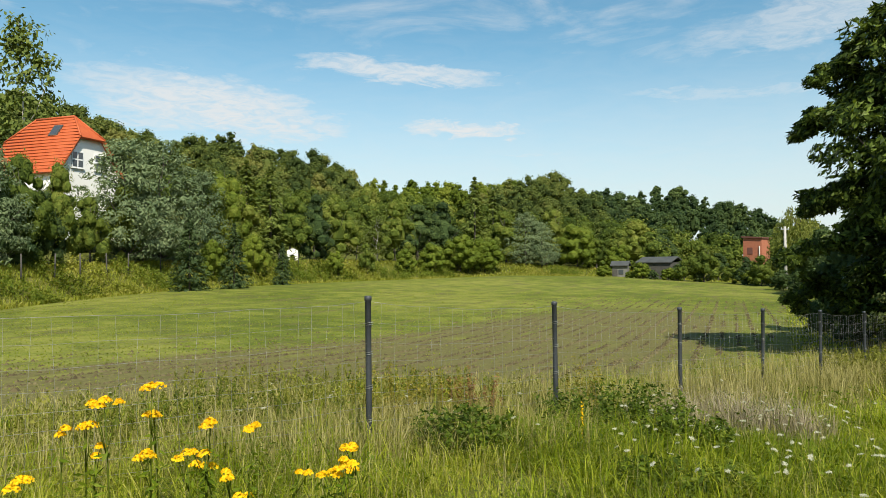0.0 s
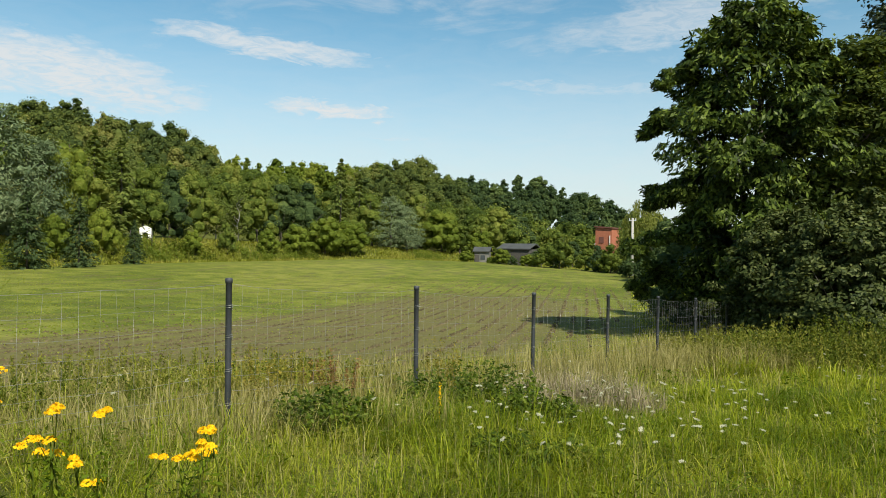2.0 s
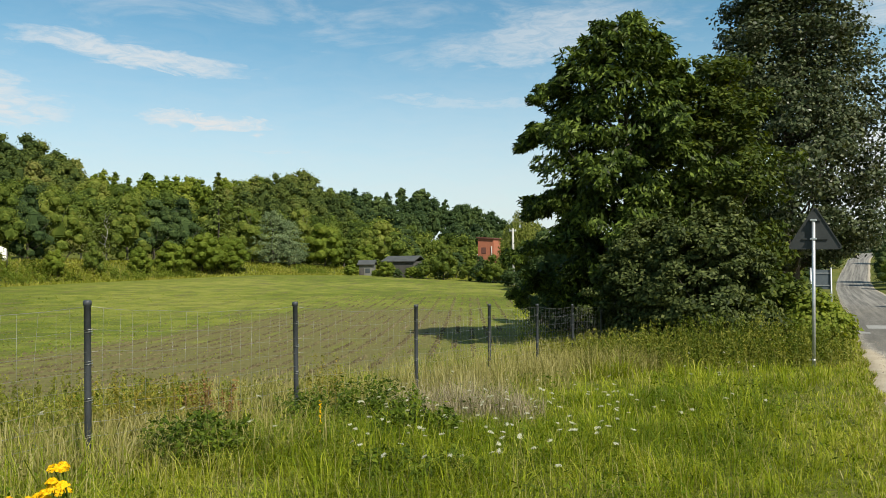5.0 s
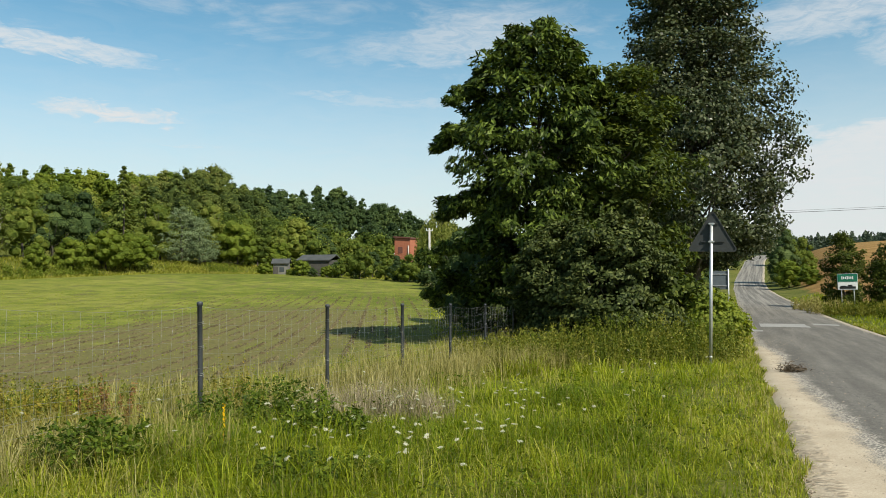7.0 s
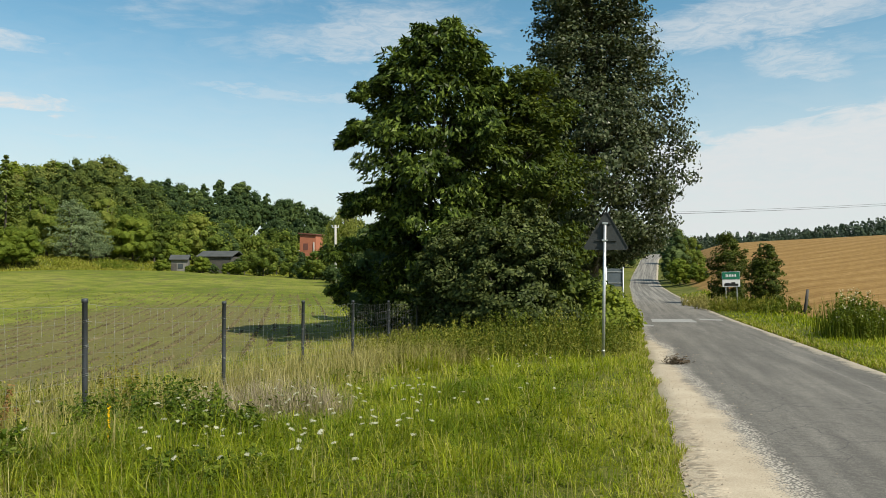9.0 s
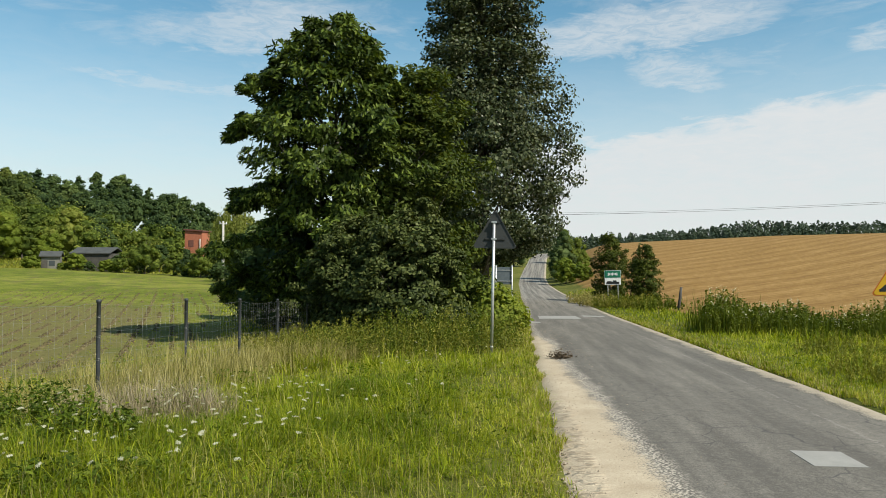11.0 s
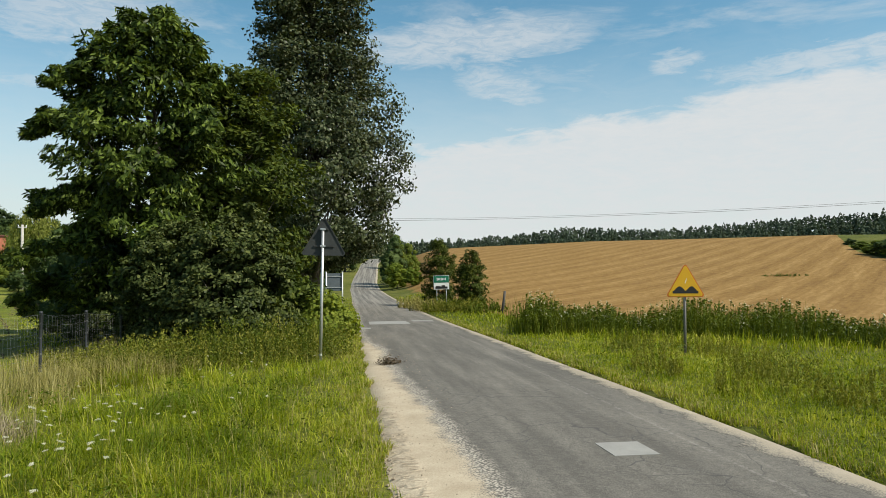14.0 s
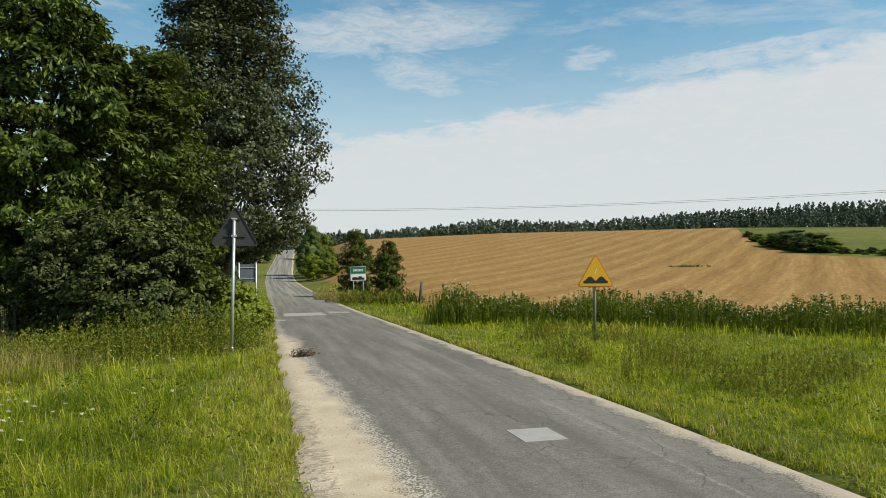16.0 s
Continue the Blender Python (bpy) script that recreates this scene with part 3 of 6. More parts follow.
def crown_points(rng, profile, base, top, clumps, per, clump_r, shell=0.55, squash=0.75, boughs=()):
    """Leaves in clumps that fill a crown whose radius at each height (0 to 1) is given by profile."""
    hh = rng.uniform(0.0, 1.0, clumps * 3)
    ks, rs = zip(*profile)
    r = np.interp(hh, ks, rs)
    keep = rng.uniform(0, max(rs), len(hh)) < r + 0.12 * max(rs)
    hh, r = hh[keep][:clumps], r[keep][:clumps]
    m = len(hh)
    a = rng.uniform(0, 2 * np.pi, m)
    lump = 1 + 0.16 * np.sin(3 * a + 5 * hh) + 0.12 * np.sin(5 * a - 9 * hh)
    rad = r * lump * np.sqrt(rng.uniform(shell ** 2, 1, m))
    c = np.stack([np.cos(a) * rad, np.sin(a) * rad, base + hh * (top - base)], 1)
    cr = clump_r * rng.uniform(0.6, 1.35, m)
    inside = m
    # boughs that reach out of the crown and bow down at the tip
    for bx, by, bz, n in boughs:
        k = np.sqrt(np.linspace(0.2, 1.0, n))
        arc = np.stack([bx * k, by * k, bz + 0.9 * k - 1.25 * k ** 3], 1) + rng.normal(0, 0.16, (n, 3))
        c = np.concatenate([c, arc])
        cr = np.concatenate([cr, clump_r * (0.95 - 0.45 * k) * rng.uniform(0.8, 1.2, n)])
    m = len(c)
    dirs = unit(rng, m * per)
    dirs[:, 2] = dirs[:, 2] * 0.8 + 0.15
    rr = rng.uniform(0.35, 1.0, m * per) ** 0.6
    pos = np.repeat(c, per, 0) + dirs * (rr * np.repeat(cr, per))[:, None] * np.array([1, 1, squash])
    out = np.repeat(c - np.array([0, 0, base + 0.35 * (top - base)]), per, 0)
    out /= np.linalg.norm(out, axis=1, keepdims=True) + 1e-9
    nrm = dirs * 0.7 + out * 0.5 + np.array([0, 0, 0.35])
    return pos, nrm, c[:inside]


def crown_clumps(rng, radius, low, high, count, clumps=24):
    """Leaves over the many rounded boughs of a dense crown, and the inner growth behind them."""
    half = (high - low) / 2
    s = np.array([radius, radius, half])
    mid = np.array([0, 0, low + half])
    d = unit(rng, clumps)
    d[:, 2] = np.where(d[:, 2] < -0.9, -d[:, 2], d[:, 2])
    # crowns are widest a little below the middle
    taper = 1 - 0.28 * d[:, 2:3] * np.array([1, 1, 0])
    c = mid + d * s * taper * rng.uniform(0.50, 0.86, (clumps, 1))
    cr = radius * rng.uniform(0.20, 0.34, clumps)
    squash = np.array([1, 1, min(1.0, half / radius) * 0.9])
    j = rng.choice(clumps, count, p=cr ** 2 / (cr ** 2).sum())
    q = unit(rng, count)
    facing = (q * d[j]).sum(1, keepdims=True)
    q = np.where(facing < -0.35, q - 2 * facing * d[j], q)
    pos = c[j] + q * squash * (cr[j] * (0.72 + 0.42 * np.minimum(np.abs(rng.normal(0, 1, count)), 1.5) ** 1.2))[:, None]
    nrm = q * 0.85 + d[j] * 0.25 + np.array([0, 0, 0.25])
    ico = FACETS
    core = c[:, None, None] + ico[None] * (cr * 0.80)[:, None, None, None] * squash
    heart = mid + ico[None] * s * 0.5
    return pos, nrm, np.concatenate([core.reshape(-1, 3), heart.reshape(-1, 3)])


def limbs(bm, rng, base, top, trunk_r, centres, count, sides=6):
    """A trunk with limbs reaching to some of the clumps."""
    h = top - base
    pts = [(0.04 * math.sin(i * 1.7) * i, 0.05 * math.cos(i * 2.1) * i, -0.35 + (top + 0.35) * 0.86 * i / 7) for i in range(8)]
    bm_tube(pts, [trunk_r * (1.25 if i == 0 else 1.0 - 0.115 * i) for i in range(8)], 9, bm)
    for c in centres[rng.choice(len(centres), min(count, len(centres)), replace=False)]:
        z0 = max(base * 0.75, c[2] - 0.55 * math.hypot(c[0], c[1]) - 0.1 * h)
        z0 = min(z0, top * 0.8)
        mid = (c[0] * 0.5, c[1] * 0.5, z0 + (c[2] - z0) * 0.36)
        r = trunk_r * 0.34
        bm_tube([(0, 0, z0), mid, tuple(c)], [r, r * 0.6, r * 0.14], sides, bm)
    return bm


ROUND = [(0, 0.35), (0.15, 0.8), (0.4, 1.0), (0.65, 0.88), (0.85, 0.55), (1, 0.12)]
OVAL = [(0, 0.45), (0.2, 0.9), (0.45, 1.0), (0.7, 0.72), (0.9, 0.4), (1, 0.1)]


def broadleaf(name, m, label, category, seed, height, base, radius, mat, clumps, per, leaf, clump_r, profile=ROUND, trunk_r=0.2, bark="bark", slim=0.55, group="", shell=0.55, limb_count=14, squash=0.75, wild=0.55, dense=0.0, boughs=(), droop=0.0):
    rng = np.random.default_rng(seed)
    ob = thing(name, m, label, category, group)
    pos, nrm, c = crown_points(rng, [(k, r * radius) for k, r in profile], base, height, clumps, per, clump_r, shell, squash, boughs)
    part("trunk", limbs(bmesh.new(), rng, base, height, trunk_r, c, limb_count), ob, "", M[bark])
    core = along = None
    if droop:
        along = nrm * np.array([1, 1, 0]) - np.array([0, 0, droop])
    if dense:
        pos, nrm, core = crown_clumps(rng, radius, base, height, int(dense), 46)
    part("crown", leaf_mesh("crown", pos, nrm, leaf * rng.uniform(0.6, 1.3, len(pos)), M[mat], slim, rng, along, wild, core), ob)
    return ob


def conifer(name, m, label, category, seed, height, base, radius, mat, whorls=22, per=13, needles=16, size=0.42, group="", droop=0.35, power=0.9, bark="bark"):
    rng = np.random.default_rng(seed)
    ob = thing(name, m, label, category, group)
    pos, nrm, alo = [], [], []
    bm = bmesh.new()
    bm_tube([(0, 0, -0.3), (0, 0, height * 0.5), (0.02, 0, height)], [0.028 * height * 0.5, 0.018 * height * 0.5, 0.012], 7, bm)
    for w in range(whorls):
        k = w / (whorls - 1)
        z = base + (height - base) * k
        rad = radius * (1 - k) ** power + 0.06
        for _ in range(max(4, int(per * (1 - 0.6 * k)))):
            a = rng.uniform(0, 2 * math.pi)
            ln = rad * rng.uniform(0.65, 1.12)
            d = np.array([math.cos(a), math.sin(a), 0.0])
            s = np.sqrt(rng.uniform(0.03, 1, needles))
            p = d * (s * ln)[:, None]
            p[:, 2] = z + rng.uniform(-0.1, 0.1) + 0.12 * ln * s - droop * ln * s ** 2
            p += rng.normal(0, 0.10 * size + 0.035 * ln, (needles, 3))
            pos.append(p)
            nrm.append(np.tile([d[0] * 0.4, d[1] * 0.4, 0.9], (needles, 1)))
            alo.append(np.tile([d[0], d[1], -0.35], (needles, 1)))
    part("trunk", bm, ob, "", M[bark])
    pos, nrm, alo = map(np.concatenate, (pos, nrm, alo))
    part("crown", leaf_mesh("crown", pos, nrm, size * rng.uniform(0.6, 1.25, len(pos)), M[mat], 0.42, rng, alo), ob)
    return ob


def blades(rng, x, y, z, height, width, bend=0.45, way=None):
    """Verts and faces of blades that arch over, each roughly towards its way."""
    n = len(x)
    a = rng.uniform(0, 2 * np.pi, n) if way is None else way - np.pi / 2 + rng.normal(0, 0.7, n)
    side = np.stack([np.cos(a), np.sin(a), np.zeros(n)], 1)
    b = a + np.pi / 2 + rng.normal(0, 0.5, n)
    lean = np.stack([np.cos(b), np.sin(b), np.zeros(n)], 1) * (height * bend * rng.uniform(0.1, 1.2, n) ** 1.3)[:, None]
    p = np.stack([x, y, z], 1)
    up = np.array([0, 0, 1.0]) * height[:, None]
    w = side * (width * 0.5)[:, None]
    v = np.empty((n, 5, 3))
    v[:, 0], v[:, 1] = p - w, p + w
    mid = p + up * 0.60 + lean * 0.36
    v[:, 2], v[:, 3] = mid + w * 0.75, mid - w * 0.75
    v[:, 4] = p + up * (1 - 0.42 * np.minimum(1, (lean ** 2).sum(1) ** 0.5 / height))[:, None] + lean
    i = np.arange(n)[:, None] * 5
    f = np.concatenate([i + 0, i + 1, i + 2, i + 3, i + 3, i + 2, i + 4], 1)
    return v.reshape(-1, 3), f.ravel(), np.tile([4, 3], n)


def sow(rng, count, near, far, az0, az1, power=1.0):
    """Random places in a sector, thinning out with distance."""
    d = near * (far / near) ** (rng.uniform(0, 1, count) ** power)
    a = np.radians(rng.uniform(az0, az1, count))
    return np.sin(a) * d, np.cos(a) * d


def blade_thing(name, rng, x, y, height, width, mat, label, category, bend=0.45, sink=0.03, way=None):
    v, f, s = blades(rng, x, y, land(x, y) - sink, height, width, bend, way)
    ob = new(name, mesh_from(name, v, f, s, M[mat]))
    return tagged(ob, label, category, "", "stuff")


# ---------------------------------------------------------------- ground and road
def build_ground():
    rings = np.concatenate([[0.0], np.geomspace(0.6, 60, 100), np.linspace(61, 220, 84), np.geomspace(226, 4500, 46)])
    fine = np.arange(-64, 70, 0.6)
    coarse = np.arange(70.4, 296, 6.0)
    az = np.radians(np.concatenate([fine, coarse]))
    d, a = np.meshgrid(rings, az, indexing="ij")
    x, y = np.sin(a) * d, np.cos(a) * d
    z = land(x, y)
    u, v = road_uv(x, y)
    z = z - 0.22 * (1 - ss(np.abs(v - road_mid(u)), 1.5, 2.05)) * (u < 250)
    me = grid_mesh("ground", np.stack([x, y, z], -1), ground_material(), True)
    for key, val in (("crop", crop_field(x, y)), ("stubble", stubble_field(x, y)), ("bare", bare_soil(x, y))):
        at_ = me.attributes.new(key, "FLOAT", "POINT")
        at_.data.foreach_set("value", val.ravel().astype(np.float32))
    tagged(new("ground", me), "rolling ground with rough grass, crop field and straw stubble", "ground", "", "structure")


def build_road():
    u = np.concatenate([np.linspace(-60, 2, 40), np.linspace(2.3, 60, 190), np.linspace(61, 230, 140)])
    k = np.linspace(0, 1, 25)
    rng = np.random.default_rng(3)
    uu, kk = np.meshgrid(u, k, indexing="ij")
    half = 2.02
    rag = np.cumsum(rng.normal(0, 0.03, (len(u), 2)), 0)
    rag = rag - np.linspace(0, 1, len(u))[:, None] * rag[-1]
    vv = (kk - 0.5) * 2 * half
    v = road_mid(uu) + vv + np.where(kk < 0.02, 0.08 * np.sin(rag[:, :1] * 40), 0) + np.where(kk > 0.98, 0.06 * np.sin(rag[:, 1:] * 40), 0)
    x, y = road_xy(uu, v)
    z = road_z(uu) + 0.03 - 0.03 * (vv / half) ** 2 - 0.10 * ss(np.abs(vv), half - 0.12, half)
    me = grid_mesh("road", np.stack([x, y, z], -1), road_material())
    uv = me.uv_layers.new(name="strip")
    idx = np.empty(len(me.loops), np.int32)
    me.loops.foreach_get("vertex_index", idx)
    flat = np.stack([(vv + half).ravel(), uu.ravel()], 1)[idx]
    uv.data.foreach_set("uv", flat.ravel().astype(np.float32))
    sand = np.interp(uu, [-60, 0, 5, 9, 14, 17, 20, 24, 45, 230], [0.5, 0.85, 0.82, 0.72, 0.50, 0.55, 0.20, 0.12, 0.10, 0.10])
    at_ = me.attributes.new("sand", "FLOAT", "POINT")
    at_.data.foreach_set("value", sand.ravel().astype(np.float32))
    tagged(new("road", me), "worn grey asphalt lane with sandy crumbling shoulders", "road", "", "structure")


build_ground()
build_road()


# ---------------------------------------------------------------- fence
def build_fence():
    posts = [(-66.0, 6.2, None), (-33.15, 7.2, 0.0), (-18.62, 9.05, 0.0), (-9.28, 11.3, 0.0), (-3.45, 13.7, 0.0), (0.36, 16.3, 0.0), (3.17, 18.9, 0.0), (5.4, 21.5, 0.0), (7.2, 24.1, 0.0), (8.8, 26.7, 0.0)]
    tops = [1.46, 1.43, 1.28, 1.10, 0.97, 0.82, 0.67, 0.52, 0.40, 0.25]
    fence = thing("fence", pose(0, 0, 0), "wire mesh fence on dark round posts", "fence")
    ends = []
    for (az, d, _), top in zip(posts, tops):
        x, y = at(az, d)
        g = on_ground(x, y)
        ends.append((x, y, g, top))
        r = 0.029
        tilt = 0.012 * math.sin(az * 3.1)
        bm = bm_tube([(0, 0, -0.3), (tilt * 0.5, 0, (top - g) * 0.5), (tilt, 0, top - g - 0.05), (tilt, 0, top - g - 0.045), (tilt, 0, top - g - 0.008), (tilt, 0, top - g)], [r, r, r, r * 1.22, r * 1.22, r * 0.9], 14)
        p = part("post", bm, fence, "", M["post"], pose(x, y, g))
        # tying wire wrapped round it
        for zz in (0.30, 0.62, 0.94, 1.22):
            if zz < top - g - 0.1:
                ring = bmesh.new()
                for turn in range(2):
                    pts = [(0.033 * math.cos(k * 0.7), 0.033 * math.sin(k * 0.7), zz + 0.003 * k - 0.02 * turn) for k in range(11)]
                    bm_tube(pts, [0.003] * 11, 4, ring)
                part("tie", ring, p, "", M["wire"])
    for i, ((x0, y0, g0, t0), (x1, y1, g1, t1)) in enumerate(zip(ends, ends[1:])):
        ln = math.hypot(x1 - x0, y1 - y0)
        rise = t0 - 0.06 - g0, t1 - 0.06 - g1
        rows = (1.0, 0.86, 0.73, 0.61, 0.50, 0.40, 0.30, 0.21, 0.12, 0.03)
        bm = bmesh.new()

        def spot(k, h):
            sag = 0.05 * (1 - (2 * k - 1) ** 2) * h
            wave = 0.012 * math.sin(k * 19 + h * 7 + i)
            return (x0 + (x1 - x0) * k - wave, y0 + (y1 - y0) * k, g0 + (g1 - g0) * k + (rise[0] + (rise[1] - rise[0]) * k) * h - sag + wave * 0.6)

        for j, h in enumerate(rows):
            w = 0.0020 if j == 0 else 0.0012
            bm_tube([spot(k / 10, h) for k in range(11)], [w] * 11, 4, bm)
        n = int(ln / 0.15)
        for k in range(1, n):
            bm_tube([spot((k + 0.12 * math.sin(k * 2.3 + h * 4)) / n, h) for h in rows[::3]], [0.0010] * 4, 3, bm)
        part("mesh_panel", bm, fence, "galvanised knotted wire mesh", M["wire"])


build_fence()


# ---------------------------------------------------------------- road signs
def triangle(side, r, n=6):
    """Outline of an upright triangle with rounded corners, centred on its base line."""
    h = side * math.sqrt(3) / 2
    cs = [(0, h - 2 * r), (-side / 2 + r * math.sqrt(3), r), (side / 2 - r * math.sqrt(3), r)]
    out = []
    for (cx, cz), a0 in zip(cs, (30, 150, 270)):
        for k in range(n + 1):
            a = radians(a0 + 120 * k / n)
            out.append((cx + r * math.cos(a), cz + r * math.sin(a)))
    return out


def lift(bm, x=0, y=0, z=0):
    bmesh.ops.translate(bm, verts=bm.verts[:], vec=(x, y, z))
    return bm


def build_warning_sign():
    x, y = at(48.0, 17.2)
    g = on_ground(x, y)
    top = EYE + 17.2 * math.tan(radians(0.22))
    h = 0.78
    low = top - h - g
    ob = thing("warning_sign", pose(x, y, g, 0, 0, -ROAD_AZ - 6), "yellow triangular uneven road warning sign on steel pole", "road sign")
    part("pole", bm_tube([(0, 0.05, -0.4), (0, 0.05, low + 0.62)], [0.03, 0.03], 14), ob, "galvanised steel pole, coloured darker for shade", M["shaded_steel"])
    rim = part("rim", lift(bm_prism(triangle(0.9, 0.05), 0.012), 0, 0, low), ob, "orange red border", M["sign_rim"])
    part("face", lift(bm_prism(triangle(0.83, 0.043), 0.004), 0, -0.009, low + 0.020), rim, "yellow reflective face", M["sign_yellow"])
    # two humps of the uneven road
    pts = [(-0.29, 0.0), (0.29, 0.0), (0.29, 0.055)]
    for k in range(21):
        t = 1 - k / 20
        s = -0.27 + 0.54 * t
        pts.append((s, 0.055 + 0.105 * math.sin(math.pi * ((t * 2) % 1.0)) ** 1.3))
    pts.append((-0.29, 0.055))
    part("symbol", lift(bm_prism(pts, 0.003), 0, -0.013, low + 0.085), rim, "black double hump", M["sign_black"])
    part("mark", lift(bm_prism([(-0.02, 0), (0.0, 0), (0.03, 0.11), (0.02, 0.11)], 0.002), 0, -0.012, low + 0.31), rim, "pale scratch", M["sign_white"])
    for z in (0.2, 0.5):
        part("clamp", bm_box(0.16, 0.03, 0.03, Matrix.Translation((0, 0.03, low + z)), 0.004), ob, "", M["steel"])


def build_back_sign():
    x, y = at(19.95, 14.8)
    g = on_ground(x, y)
    pole_top = EYE + 14.8 * math.tan(radians(2.88))
    tri_top = EYE + 14.8 * math.tan(radians(3.95))
    side = 0.93
    low = tri_top - side * 0.866 - g
    ob = thing("triangular_sign", pose(x, y, g, 0, 1.0, -22), "back of a grey triangular road sign on steel pole", "road sign")
    part("pole", bm_tube([(0, -0.05, -0.4), (0, -0.05, pole_top - g)], [0.03, 0.03], 14), ob, "bright galvanised steel pole", M["steel"])
    part("cap", bm_tube([(0, -0.05, pole_top - g), (0, -0.05, pole_top - g + 0.02)], [0.032, 0.02], 12), ob, "", M["steel"])
    plate = part("plate", lift(bm_prism(triangle(side, 0.05), 0.012), 0.02, 0.0, low), ob, "dark grey sheet metal back", M["sign_back"])
    out, inn = triangle(side, 0.05), triangle(side - 0.06, 0.04)
    bm = bmesh.new()
    n = len(out)
    a = [bm.verts.new((px, -0.008, pz)) for px, pz in out]
    b = [bm.verts.new((px, -0.022, pz)) for px, pz in out]
    c = [bm.verts.new((px, -0.022, pz + 0.017)) for px, pz in inn]
    d = [bm.verts.new((px, -0.008, pz + 0.017)) for px, pz in inn]
    for i in range(n):
        j = (i + 1) % n
        for p, q in ((a, b), (b, c), (c, d)):
            bm.faces.new((p[i], p[j], q[j], q[i]))
    bmesh.ops.recalc_face_normals(bm, faces=bm.faces[:])
    part("flange", lift(bm, 0.02, 0, low), plate, "folded metal edge", M["sign_back"])
    for z, w in ((low + 0.19, 0.42), (low + 0.53, 0.2)):
        part("rail", bm_box(w, 0.02, 0.03, Matrix.Translation((0.02, -0.018, z)), 0.004), ob, "", M["sign_back"])
        part("clamp", bm_box(0.11, 0.075, 0.035, Matrix.Translation((0, -0.05, z)), 0.006), ob, "", M["steel"])
    part("band", bm_tube([(0, -0.05, 0.13), (0, -0.05, 0.16)], [0.036, 0.036], 12), ob, "", M["steel"])


def build_town_sign():
    d = 42.5
    x, y = at(29.15, d)
    g = on_ground(x, y)
    top = EYE + d * math.tan(radians(-0.80))
    ob = thing("town_sign", pose(x, y, g, 0, -1.5, -ROAD_AZ - 5), "green and white place name sign beside the road", "road sign")
    h = top - g
    for px in (-0.28, 0.28):
        part("pole", bm_tube([(px, 0.04, -0.3), (px, 0.04, h - 0.05)], [0.025, 0.025], 10), ob, "", M["steel"])
    for name, mat, z0, z1, w in (("upper_panel", "sign_green", h - 0.42, h, 0.92), ("lower_panel", "sign_white", h - 0.82, h - 0.44, 0.90)):
        back = part(name, bm_box(w, 0.02, z1 - z0, Matrix.Translation((0, 0, (z0 + z1) / 2)), 0.004), ob, "white edged panel", M["sign_white"])
        part("face", bm_box(w - 0.03, 0.008, z1 - z0 - 0.03, Matrix.Translation((0, -0.012, (z0 + z1) / 2)), 0.002), back, "green face" if mat == "sign_green" else "white face", M[mat])
        if mat == "sign_green":
            for k in range(7):
                part("bar", bm_box(0.05, 0.004, 0.12 if k % 3 else 0.16, Matrix.Translation((-0.24 + 0.08 * k, -0.019, (z0 + z1) / 2))), back, "pale lettering", M["sign_white"])
        else:
            pts = [(-0.36, 0.0), (0.36, 0.0), (0.36, 0.12), (0.22, 0.12), (0.2, 0.2), (0.02, 0.2), (0.0, 0.12), (-0.12, 0.16), (-0.3, 0.16), (-0.36, 0.08)]
            part("symbol", lift(bm_prism(pts, 0.004), 0, -0.019, z0 + 0.05), back, "black outline of buildings", M["sign_black"])


def build_side_sign():
    d = 30.0
    x, y = at(20.75, d)
    g = on_ground(x, y)
    ob = thing("info_board", pose(x, y, g, 0, 0, -20), "back of a small grey board on two posts", "road sign")
    for px in (-0.33, 0.33):
        part("post", bm_tube([(px, -0.03, -0.3), (px, -0.03, 2.15)], [0.03, 0.03], 10), ob, "", M["steel"])
    part("panel", bm_box(0.62, 0.02, 0.72, Matrix.Translation((0, 0, 1.72)), 0.004), ob, "blue grey metal back", M["board_back"])
    for z in (1.5, 1.95):
        part("rail", bm_box(0.66, 0.02, 0.03, Matrix.Translation((0, -0.02, z))), ob, "", M["steel"])


build_warning_sign()
build_back_sign()
build_town_sign()
build_side_sign()

# ---------------------------------------------------------------- trees by the road
def ground_pose(az, d, turn=0.0, s=1.0, sz=None):
    x, y = at(az, d)
    return pose(x, y, on_ground(x, y), 0, 0, turn) @ Matrix.Diagonal((s, s, sz or s, 1))


ASH = [(0, 0.55), (0.12, 0.85), (0.24, 0.95), (0.38, 0.78), (0.5, 0.94), (0.68, 0.84), (0.82, 0.66), (0.93, 0.42), (1, 0.18)]
BOUGHS = [(-3.6, 0.4, 7.0, 13), (-3.2, -0.6, 7.1, 12), (-3.4, 0.2, 4.8, 14), (-3.1, -0.8, 4.6, 13), (-2.9, -0.6, 8.4, 11), (-2.4, 0.5, 9.1, 11), (-3.8, -1.2, 3.2, 15), (-3.8, 0.8, 1.9, 15), (-1.2, -3.0, 5.6, 14), (-0.2, -3.1, 3.9, 14), (1.2, -2.9, 6.9, 14), (-0.9, -1.3, 9.7, 9), (1.3, -0.6, 9.8, 8), (-1.0, 0.2, 10.4, 8), (2.3, -0.4, 8.8, 10), (0.4, -0.4, 10.6, 7)]
broadleaf("tree", ground_pose(7.4, 25.0), "broad dark green roadside tree with long drooping leaves", "tree", 11, 10.6, 0.9, 3.0, "ash_leaf", 330, 130, 0.26, 0.56, ASH, 0.20, "bark", 0.34, "roadside trees", 0.45, 34, 0.8, 0.75, 0.0, BOUGHS, 0.25)
broadleaf("tree", ground_pose(13.2, 26.5), "yellowish green roadside tree with fine leaves", "tree", 12, 9.6, 0.8, 2.6, "bush_leaf", 230, 150, 0.22, 0.62, ASH, 0.15, "bark", 0.45, "roadside trees", 0.5, 26)
